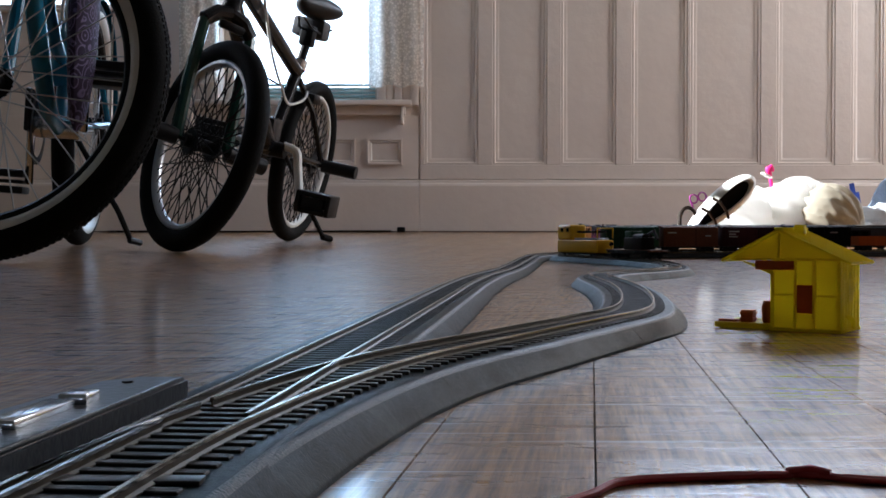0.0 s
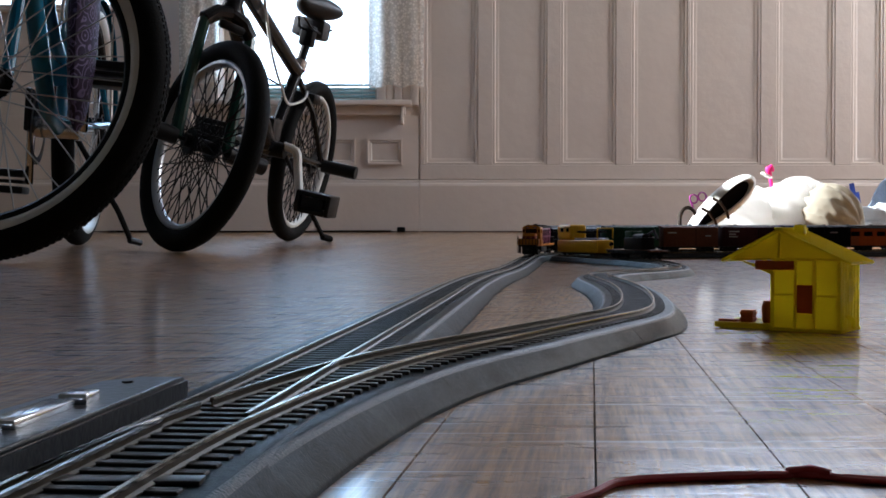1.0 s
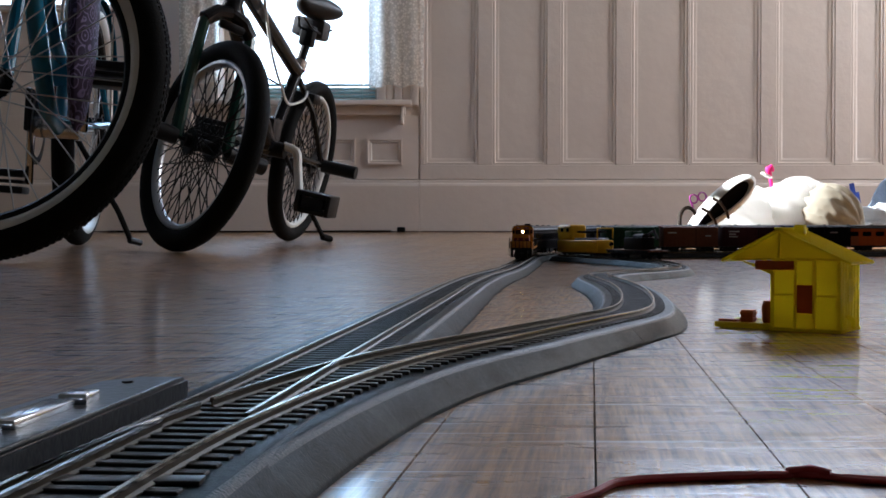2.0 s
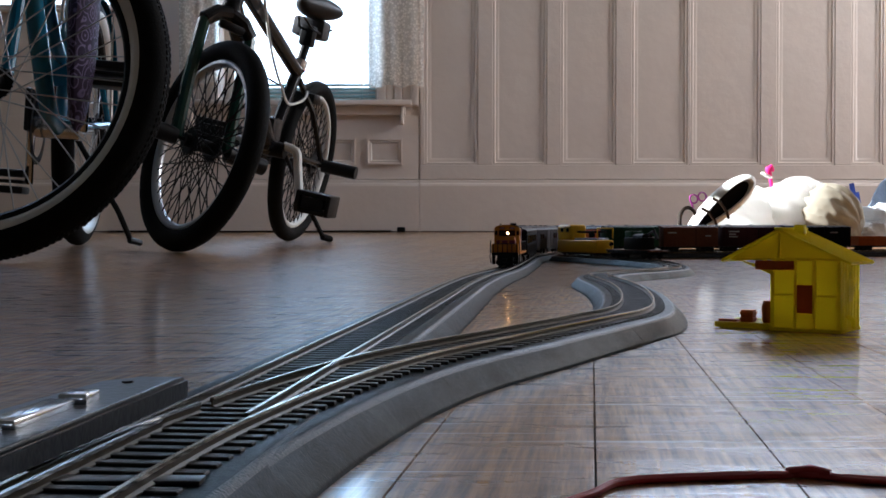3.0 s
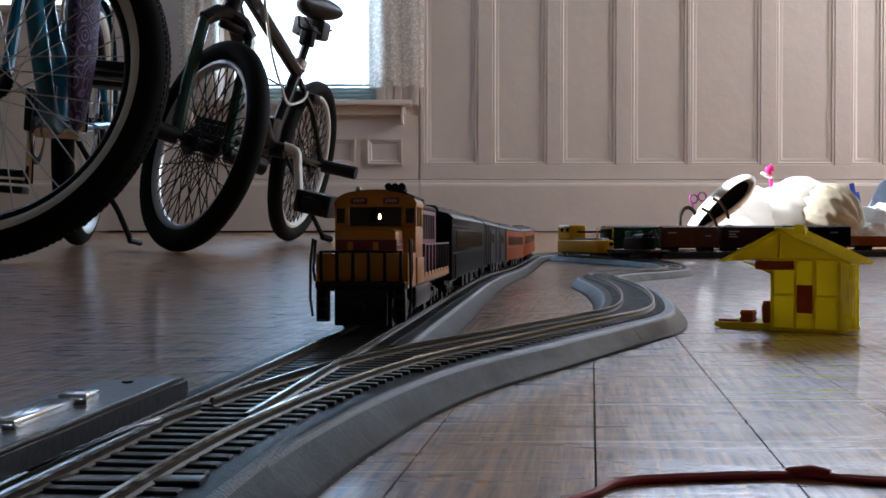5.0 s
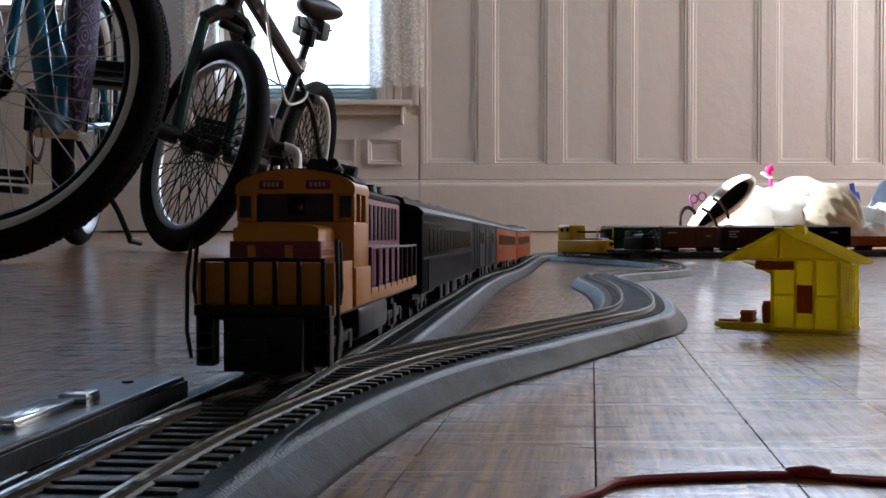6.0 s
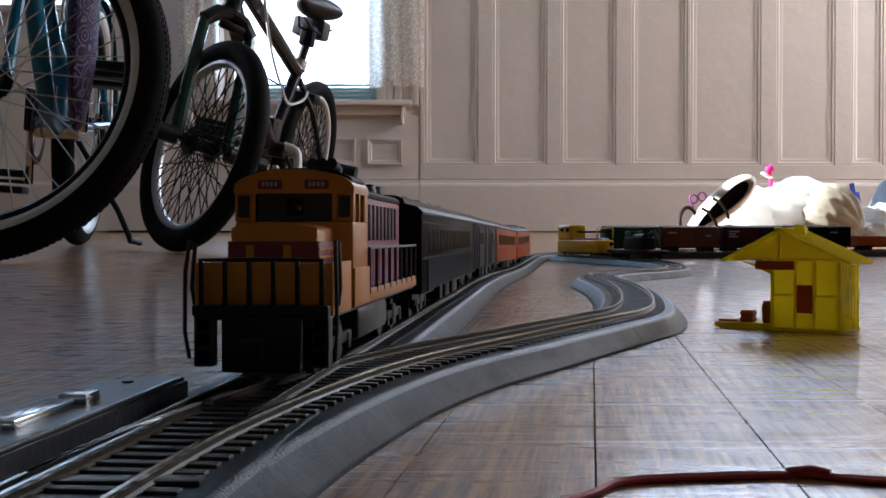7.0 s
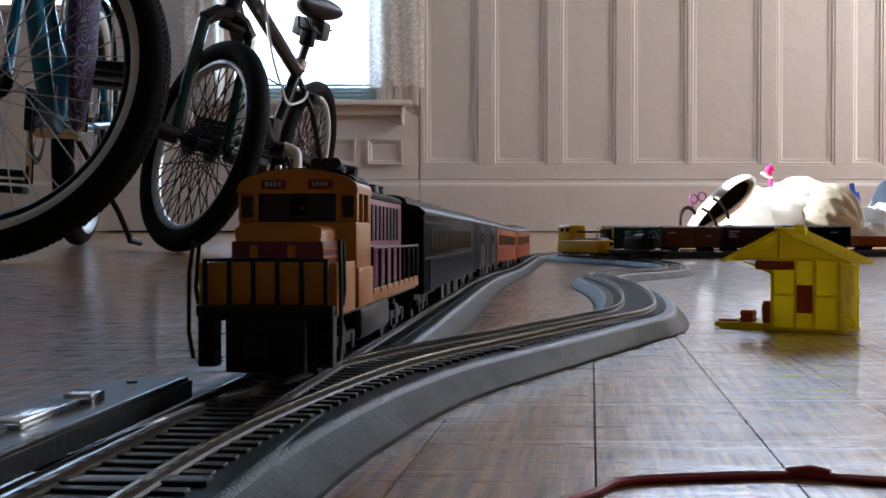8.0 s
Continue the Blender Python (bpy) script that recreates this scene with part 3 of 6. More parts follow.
def toned(m, amount=0.14):
    """Lets each section of a material differ a little in tone."""
    nt = m.node_tree
    b = nt.nodes["Principled BSDF"]
    src = b.inputs["Base Color"].links[0].from_socket
    co = nt.nodes.new("ShaderNodeTexCoord")
    stain = nt.nodes.new("ShaderNodeTexNoise")
    stain.inputs["Scale"].default_value = 38
    stain.inputs["Detail"].default_value = 5
    nt.links.new(co.outputs["Object"], stain.inputs["Vector"])
    sr = nt.nodes.new("ShaderNodeMapRange")
    sr.inputs["From Min"].default_value, sr.inputs["From Max"].default_value = 0.35, 0.65
    sr.inputs["To Min"].default_value, sr.inputs["To Max"].default_value = 0.6, 1.4
    nt.links.new(stain.outputs["Fac"], sr.inputs["Value"])
    dirt = nt.nodes.new("ShaderNodeVectorMath")
    dirt.operation = "SCALE"
    nt.links.new(src, dirt.inputs[0])
    nt.links.new(sr.outputs[0], dirt.inputs["Scale"])
    src = dirt.outputs[0]
    info = nt.nodes.new("ShaderNodeObjectInfo")
    r = nt.nodes.new("ShaderNodeMapRange")
    r.inputs["To Min"].default_value, r.inputs["To Max"].default_value = 1 - amount, 1 + amount
    nt.links.new(info.outputs["Random"], r.inputs["Value"])
    sc = nt.nodes.new("ShaderNodeVectorMath")
    sc.operation = "SCALE"
    nt.links.new(src, sc.inputs[0])
    nt.links.new(r.outputs[0], sc.inputs["Scale"])
    nt.links.new(sc.outputs[0], b.inputs["Base Color"])


toned(M_ROADBED, 0.28)


def rail_part(bm, name, head, parent, label=""):
    """A rail whose top is polished and whose web and foot are darker and duller."""
    ob = part(name, bm, head, parent, label, smooth=False)
    ob.data.materials.append(M_RAILWEB)
    for f in ob.data.polygons:
        f.material_index = 0 if f.index % len(RAIL_SECTION) in (5, 6, 7) else 1
    return ob


def track(name, pts, label, bed=None, low=0.0, rail_from=(0, 0), ties_from=0, reach=None):
    """A track with roadbed sections, two rails and its ties; reach(i) lengthens a tie to its right."""
    t = base(name, label, "model track")
    lowered = [p - Vector((0, 0, low)) for p in drop(pts)]
    step = 38
    for i in range(0, len(pts) - 1, step):
        ob = part("roadbed", bm_sweep(bmesh.new(), lowered[i:i + step + 1], BED), bed or M_ROADBED, t)
        if not bed:
            ob.data.materials.append(M_CREST)
            for f in ob.data.polygons:
                f.material_index = 1 if f.index % len(BED) in (4, 5, 9, 10) else 0
    for side, first in ((-1, rail_from[0]), (1, rail_from[1])):
        line = drop(offset(pts, side * 0.00865))[first:]
        rail_part(bm_sweep(bmesh.new(), [p + Vector((0, 0, RAIL_Z - 0.0024 - low * 0.1)) for p in line], RAIL_SECTION), "rail", M_RAIL, t)
    rest, shapes = bmesh.new(), {}
    for i in range(ties_from, len(pts) - 1):
        p, q = pts[i], pts[i + 1]
        extra = reach(i) if reach else 0.0
        m = Matrix.Translation((p.x, p.y, floor_z(p.x, p.y) + 0.0086 - low)) @ Matrix.Rotation(math.atan2(q.y - p.y, q.x - p.x), 4, "Z") @ Matrix.Translation((0, -extra / 2, 0))
        size = Matrix.Diagonal((0.0027, 0.029 + extra, 0.0016, 1))
        if p.y < 1.2 and not bed:
            key = round(extra, 5)
            if key not in shapes:
                bm = bmesh.new()
                bmesh.ops.create_cube(bm, size=1.0, matrix=size)
                bmesh.ops.bevel(bm, geom=list(bm.edges), offset=0.0002, segments=1, affect="EDGES")
                shapes[key] = finish(bm, "tie", M_TIE)
            tie = new("tie", shapes[key])
            tie.parent = t
            tie.matrix_basis = m
        else:
            bmesh.ops.create_cube(rest, size=1.0, matrix=m @ size)
    tagged(part("far_tie_run", rest, M_TIE, t, "dark plastic ties", smooth=False), kind="stuff")
    return t


def shared_tie(i):
    """How far a turnout tie reaches over to the siding."""
    p = MAIN[i]
    if p.y > 0.36:
        return 0.0
    q = min(SIDING, key=lambda v: abs(v.y - p.y))
    return max(0.0, q.x - p.x)


LAYOUT = [track("main_track", MAIN, "straight grey plastic roadbed train track with nickel rails", rail_from=(0, 30), reach=shared_tie),
          track("siding_track", SIDING, "curved grey plastic roadbed siding track with nickel rails", low=0.0004, rail_from=(33, 0), ties_from=57)]
track("parked_track", PARKED, "black roadbed train track under parked freight cars", M_BLACKBED)


def build_turnout_machine():
    t = base("switch_machine", "dark grey plastic turnout switch box with a shiny slide lever", "switch box")
    outline = [(-0.0590, 0.247), (-0.0700, 0.2475), (-0.0770, 0.240), (-0.0835, 0.200), (-0.0925, 0.09), (-0.0720, 0.085)]
    bm = bmesh.new()
    lo = [bm.verts.new((x - (0.003 if i in (1, 2, 3) else 0), y + (0.003 if i == 1 else 0), floor_z(x, y))) for i, (x, y) in enumerate(outline)]
    hi = [bm.verts.new((x, y, 0.0135)) for x, y in outline]
    bm.faces.new(hi)
    bm.faces.new(lo[::-1])
    for i in range(6):
        bm.faces.new((lo[i], lo[(i + 1) % 6], hi[(i + 1) % 6], hi[i]))
    bmesh.ops.recalc_face_normals(bm, faces=bm.faces)
    bmesh.ops.bevel(bm, geom=[e for e in bm.edges if all(v.co.z > 0.01 for v in e.verts)], offset=0.0008, segments=2, affect="EDGES")
    part("housing", bm, M_BLACKGREY, t)
    d = Vector((0.0072, 0.087, 0)).normalized()
    side = Vector((d.y, -d.x, 0))

    def bar(c, length, w, z0, z1, m, name, label=""):
        mm = Matrix.Translation(c) @ Matrix.Rotation(math.atan2(d.y, d.x), 4, "Z")
        part(name, box(-length / 2, length / 2, -w / 2, w / 2, z0, z1, 0.0005), m, t, label).matrix_basis = mm
    bar(Vector((-0.0735, 0.1905, 0)), 0.024, 0.0058, 0.0132, 0.0152, M_STEEL, "slide_lever", "bright steel slide lever")
    bar(Vector((-0.0712, 0.2090, 0)), 0.0070, 0.0058, 0.0132, 0.0156, M_STEEL, "slide_knob", "bright steel knob")
    bar(Vector((-0.0755, 0.1660, 0)), 0.018, 0.0054, 0.0132, 0.0150, M_STEEL, "slide_plate", "bright steel plate")
    bar(Vector((-0.0640, 0.19, 0)), 0.10, 0.0010, 0.0130, 0.0142, M_BLACKGREY, "edge_rib")
    part("screw", cyl((-0.0700, 0.237, 0.0133), (-0.0700, 0.237, 0.0139), 0.0013), M_BLACK, t)
    # moving point rails inside the turnout
    pts = [p + Vector((0, 0, RAIL_Z - 0.0024)) for p in drop(offset(SIDING, -0.00865))[21:33]]
    rail_part(bm_sweep(bmesh.new(), pts, RAIL_SECTION), "point_rail", M_STEEL, t, "bright steel point rail")
    pts = [p + Vector((0.0024, 0, RAIL_Z - 0.0026)) for p in drop(offset(MAIN, -0.00865))[16:30]]
    rail_part(bm_sweep(bmesh.new(), pts, RAIL_SECTION), "guard_rail", M_STEEL, t, "bright steel guard rail")
    part("throw_bar", box(-0.066, -0.036, 0.158, 0.1625, 0.0088, 0.0097, 0.0003), M_BLACK, t)
    return t


M_BLACKGREY = mat("dark_grey_switch_plastic", (0.045, 0.050, 0.058), 0.36, 0, 0.25, 160, 0.15, spec=0.32)
LAYOUT.append(build_turnout_machine())


# ---- train ----
def mm(x0, x1, y0, y1, z0, z1, bevel=0.0, seg=2):
    return box(x0 / 1000, x1 / 1000, y0 / 1000, y1 / 1000, z0 / 1000, z1 / 1000, bevel / 1000, seg)


def prism(section, x0, x1):
    """A body with a (y, z) outline in millimetres, drawn out along x."""
    bm = bmesh.new()
    r = [[bm.verts.new((x / 1000, y / 1000, z / 1000)) for y, z in section] for x in (x0, x1)]
    n = len(section)
    for j in range(n):
        bm.faces.new((r[0][j], r[0][(j + 1) % n], r[1][(j + 1) % n], r[1][j]))
    bm.faces.new(r[0][::-1])
    bm.faces.new(r[1])
    bmesh.ops.recalc_face_normals(bm, faces=bm.faces)
    return bm


def arch(w, z0, zs, zt, n=10):
    """Outline with upright sides and an arched top."""
    return [(w, z0), (w, zs)] + [(w * math.cos(math.pi * i / n), zs + (zt - zs) * math.sin(math.pi * i / n)) for i in range(1, n)] + [(-w, zs), (-w, z0)]


def truck(parent, x, axles, material=None, wheel_r=5.3):
    """A truck with sideframes, springs and wheels."""
    bm = bmesh.new()
    for y in (-12.2, 10.2):
        bm_box(bm, (x - axles - 5) / 1000, (x + axles + 5) / 1000, y / 1000, (y + 2) / 1000, 0.0055, 0.0085, 0.0005)
        bm_box(bm, (x - 4) / 1000, (x + 4) / 1000, (y - 0.3) / 1000, (y + 2.3) / 1000, 0.003, 0.0105, 0.0006)
        for ax in (-axles, axles):
            bm_box(bm, (x + ax - 2.2) / 1000, (x + ax + 2.2) / 1000, (y - 0.4) / 1000, (y + 2.4) / 1000, 0.0035, 0.0082, 0.0006)
    bm_box(bm, (x - 3) / 1000, (x + 3) / 1000, -0.0105, 0.0105, 0.006, 0.010)
    tr = part("truck", bm, material or M_DARKMETAL, parent)
    for ax in (-axles, axles):
        w = bmesh.new()
        bm_cyl(w, ((x + ax) / 1000, -0.0098, wheel_r / 1000), ((x + ax) / 1000, 0.0098, wheel_r / 1000), 0.0012, n=8)
        for y in (-9.4, 7.2):
            bm_cyl(w, ((x + ax) / 1000, y / 1000, wheel_r / 1000), ((x + ax) / 1000, (y + 2.2) / 1000, wheel_r / 1000), wheel_r / 1000, n=20)
        part("wheelset", w, M_DARKMETAL, tr)
    return tr


def coupler(parent, x, sign):
    bm = mm(x, x + sign * 7, -1.4, 1.4, 7.5, 10, 0.4) if sign > 0 else mm(x - 7, x, -1.4, 1.4, 7.5, 10, 0.4)
    bm_box(bm, (x + sign * 7 - 1.5) / 1000, (x + sign * 7 + 1.5) / 1000, -0.0028, 0.0028, 0.0065, 0.0108, 0.0005)
    part("coupler", bm, M_BLACK, parent)


def locomotive():
    t = base("locomotive", "orange and maroon model diesel locomotive with black roof", "model locomotive")
    part("frame", mm(-81, 81, -15.5, 15.5, 14.5, 18.2, 0.5), M_BLACK, t)
    for y0, y1 in ((-16.6, -15.6), (15.6, 16.6)):
        part("sill_stripe", mm(-80, 50, y0, y1, 15.6, 19.4, 0.25), M_ORANGE, t)
    # long hood with a black top, louvres and fans
    hood = part("long_hood", mm(-76, 26, -10.5, 10.5, 18.2, 46.5, 0.8), M_WINE, t, "wine red long hood")
    part("hood_roof", prism(arch(10.6, 46.5, 47.4, 50.2), -76, 26), M_BLACKCAR, t, "black hood roof")
    for y in (-10.9, 10.5):
        for i in range(11):
            x = -66 + i * 8
            part("louvre", mm(x, x + 3.6, y, y + 0.4, 33, 44.5, 0.15, 1), M_DARKMETAL, hood)
        for i in range(7):
            x = -62 + i * 12.4
            part("hood_door", mm(x, x + 10.6, y + 0.15, y + 0.35, 19.8, 31.5, 0.12, 1), M_WINE, hood)
    for x in (-62, -46, -12):
        fan = part("roof_fan", cyl((x / 1000, 0, 0.0495), (x / 1000, 0, 0.0520), 0.0068, 0.0064, 24), M_BLACK, t)
        for k in range(6):
            a = math.pi * k / 6
            b = mm(-5.8, 5.8, -0.3, 0.3, 52.0, 52.6)
            bmesh.ops.transform(b, matrix=Matrix.Translation((x / 1000, 0, 0)) @ Matrix.Rotation(a, 4, "Z"), verts=b.verts)
            part("fan_blade", b, M_DARKMETAL, fan, smooth=False)
    part("dynamic_brake_blister", mm(8, 25, -11.5, 11.5, 41.5, 51.2, 2.0), M_BLACK, t)
    part("exhaust_stack", cyl((-0.028, 0, 0.049), (-0.028, 0, 0.0535), 0.0026, 0.0022, 14), M_DARKMETAL, t)
    # cab: floor to sill in orange, open windows with posts, arched roof
    cab = part("cab", mm(27, 49, -16, 16, 18.2, 38.3, 0.7), M_ORANGE, t)
    for y0, y1 in ((-16, -11.3), (11.3, 16)):
        part("corner_post", mm(45.6, 49, y0, y1, 38.3, 46.2, 0.3), M_ORANGE, cab)
    for y0, y1 in ((-16, -14.4), (14.4, 16)):
        part("rear_post", mm(27, 31.5, y0, y1, 38.3, 46.2, 0.3), M_ORANGE, cab)
        part("door_post", mm(38.2, 40.0, y0, y1, 38.3, 46.2, 0.3), M_ORANGE, cab)
        part("side_window", mm(31.5, 45.6, y0 * 0.94, y1 * 0.94, 38.3, 46.2), M_BROWNGLASS, cab, smooth=False)
    part("cab_roof", prism(arch(16.2, 45.8, 47.2, 52.3, 16), 26.5, 49.4), M_ORANGE, cab)
    part("cab_roof_top", prism(arch(15.4, 48.6, 49.0, 52.7, 16), 26.0, 46.5), M_BLACKCAR, cab, "black roof top")
    part("rear_bulkhead", mm(26.2, 27.2, -14.2, 14.2, 38.3, 46.0), M_BLACK, cab)
    part("windshield_side_trim", mm(48.6, 49.6, -11.4, -10.4, 38.3, 46.0, 0.2), M_ORANGE, cab)
    part("windshield_side_trim", mm(48.6, 49.6, 10.4, 11.4, 38.3, 46.0, 0.2), M_ORANGE, cab)
    for y0, y1 in ((-10.4, -2.2), (2.2, 10.4)):
        part("windshield", mm(47.2, 47.7, y0, y1, 38.3, 46.0), M_BROWNGLASS, cab, smooth=False)
    for y0, y1 in ((-15.2, -12.0), (12.0, 15.2)):
        part("corner_window", mm(49.0, 49.3, y0, y1, 39.4, 45.2, 0.1), M_BROWNGLASS, cab, smooth=False)
    for y0, y1 in ((-9.6, -3.0), (3.0, 9.6)):
        nb = part("number_board", mm(49.2, 50.0, y0, y1, 46.9, 49.4, 0.35), M_MAROON, cab, "maroon number board")
        for i in range(4):
            yy = y0 + 1.2 + i * 1.15
            part("lettering_bar", mm(50.0, 50.15, yy, yy + 0.7, 47.6, 48.8), M_PALELETTER, nb, smooth=False)
    # headlight: an added deep dark tube in mid windshield hides the bulb at an angle; a small one over it
    for z, r, d in ((42.2, 2.0, 21.0), (48.4, 1.0, 10.4)):
        bm = bmesh.new()
        outer = [(math.cos(2 * math.pi * i / 20), math.sin(2 * math.pi * i / 20)) for i in range(20)]
        rings = [[bm.verts.new((x / 1000, c * rr / 1000, (z + q * rr) / 1000)) for c, q in outer] for x, rr in ((48.2 - d, r * 1.1), (48.2, r * 1.1), (48.2, r), (48.2 - d, r))]
        for k in range(3):
            for i in range(20):
                bm.faces.new((rings[k][i], rings[k][(i + 1) % 20], rings[k + 1][(i + 1) % 20], rings[k + 1][i]))
        bmesh.ops.recalc_face_normals(bm, faces=bm.faces)
        tube_part = part("headlight_tube", bm, M_TUBEBLACK, cab, "added deep black tube that hides the headlight bulb at an angle")
        part("bulb", cyl(((48.2 - d + 0.2) / 1000, 0, z / 1000), ((48.2 - d + 1.0) / 1000, 0, z / 1000), r * 0.97 / 1000, n=20), M_LAMP, tube_part, "glowing warm bulb")
    part("windshield_post", mm(46.5, 48.4, -2.2, 2.2, 38.3, 40.0, 0.1), M_BROWNGLASS, cab)
    part("windshield_post", mm(46.5, 48.4, -2.2, 2.2, 44.4, 46.2, 0.1), M_BROWNGLASS, cab)
    # low nose
    nose = part("short_hood", mm(49, 70, -11.0, 11.0, 18.2, 36.6, 1.3), M_ORANGE, t)
    part("nose_top", prism(arch(10.8, 34.0, 36.3, 37.6, 8), 49, 69.6), M_ORANGE, t)
    part("nose_band", mm(69.9, 70.5, -11.3, 11.3, 27.6, 33.2, 0.2), M_MAROON, nose, "maroon nose band")
    for y0, y1 in ((-11.5, -11.0), (11.0, 11.5)):
        part("nose_side_band", mm(51, 70.2, y0, y1, 27.6, 33.2, 0.2), M_MAROON, nose, "maroon side band")
        for k in range(2):
            part("stripe", mm(52, 70.2, y0 * 1.012, y1 * 1.012, 29.0 + 2 * k, 29.6 + 2 * k), M_ORANGE, nose, smooth=False)
    for y in (-6.8, 2.6):
        part("emblem", mm(70.5, 70.8, y, y + 2.0, 28.6, 32.2, 0.2), M_ORANGE, nose, "plain yellow emblem shape", smooth=False)
    # front platform, plate, steps, rails
    part("front_plate", mm(78.4, 79.4, -16.2, 16.2, 18.0, 28.2, 0.3), M_ORANGE, t)
    for y0, y1 in ((-16.8, -15.9), (15.9, 16.8)):
        part("side_plate", mm(56, 79.4, y0, y1, 15.6, 28.2, 0.3), M_ORANGE, t)
        part("battery_box", mm(27, 50, y0 * 0.995, y1 * 0.995, 15.8, 26.0, 0.3), M_ORANGE, t)
    part("pilot", mm(79.6, 82.0, -9.6, 9.6, 2.2, 18.2, 0.6), M_BLACK, t)
    part("anticlimber", mm(79.6, 83.0, -16.4, 16.4, 15.6, 18.2, 0.4), M_BLACK, t)
    for y in (-16.2, 11.9):
        st = part("step", mm(77.2, 82.0, y, y + 4.3, 14.8, 16.0, 0.2), M_BLACK, t)
        part("step_plate", mm(77.2, 81.8, y, y + 0.7, 3.6, 15.0, 0.15), M_BLACK, st)
        part("step_plate", mm(77.2, 81.8, y + 3.6, y + 4.3, 3.6, 15.0, 0.15), M_BLACK, st)
        part("step_back", mm(76.6, 77.1, y + 0.2, y + 4.1, 3.8, 15.0, 0.1), M_BLACK, st)
        for z in (3.6, 7.4, 11.2):
            part("step_tread", mm(77.2, 81.8, y + 0.7, y + 3.6, z, z + 0.7), M_BLACK, st)
    for y in (-14.5, -8.7, -2.9, 2.9, 8.7, 14.5):
        part("stanchion", mm(81.0, 82.0, y - 0.55, y + 0.55, 18.0, 29.0, 0.2), M_BLACK, t)
    part("front_handrail", tube([(0.0815, -0.0150, 0.0288), (0.0815, 0.0, 0.0291), (0.0815, 0.0150, 0.0288)], 0.00045, 6), M_BLACK, t)
    for y in (-17.6, 17.6):
        part("grab_iron", tube([(0.0805, y / 1000, 0.0335), (0.0822, y / 1000 * 1.03, 0.026), (0.0822, y / 1000 * 1.04, 0.012), (0.081, y / 1000, 0.0055)], 0.0005, 6), M_BLACK, t)
        part("grab_iron", tube([(0.0765, y / 1000, 0.033), (0.0775, y / 1000 * 1.03, 0.022), (0.0770, y / 1000, 0.018)], 0.0005, 6), M_BLACK, t)
        part("side_handrail", tube([(-0.079, y / 1000 * 0.93, 0.031), (-0.02, y / 1000 * 0.93, 0.031), (0.026, y / 1000 * 0.93, 0.031)], 0.00045, 6), M_BLACK, t)
        for i in range(9):
            x = -78 + i * 13
            part("stanchion", tube([(x / 1000, y / 1000 * 0.93, 0.018), (x / 1000, y / 1000 * 0.93, 0.031)], 0.0005, 6), M_BLACK, t)
    part("fuel_tank", mm(-26, 26, -13.5, 13.5, 4.5, 14.5, 2.0), M_BLACK, t)
    truck(t, 50, 14, M_DARKMETAL, 5.8)
    truck(t, -50, 14, M_DARKMETAL, 5.8)
    coupler(t, 82, 1)
    coupler(t, -81, -1)
    for y in (5.6, 8.2, 10.8):
        part("horn", cyl((0.040, y / 1000, 0.0525), (0.052, y / 1000, 0.0535), 0.0007, 0.0015, 10), M_BLACK, t)
    part("horn_bracket", mm(41, 44, 5, 11.4, 50.4, 53, 0.3), M_BLACK, t)
    part("bell", cyl((0.030, -0.010, 0.0505), (0.030, -0.010, 0.0545), 0.0016, 0.0009, 10), M_RAIL, t, "small brass bell")
    return t


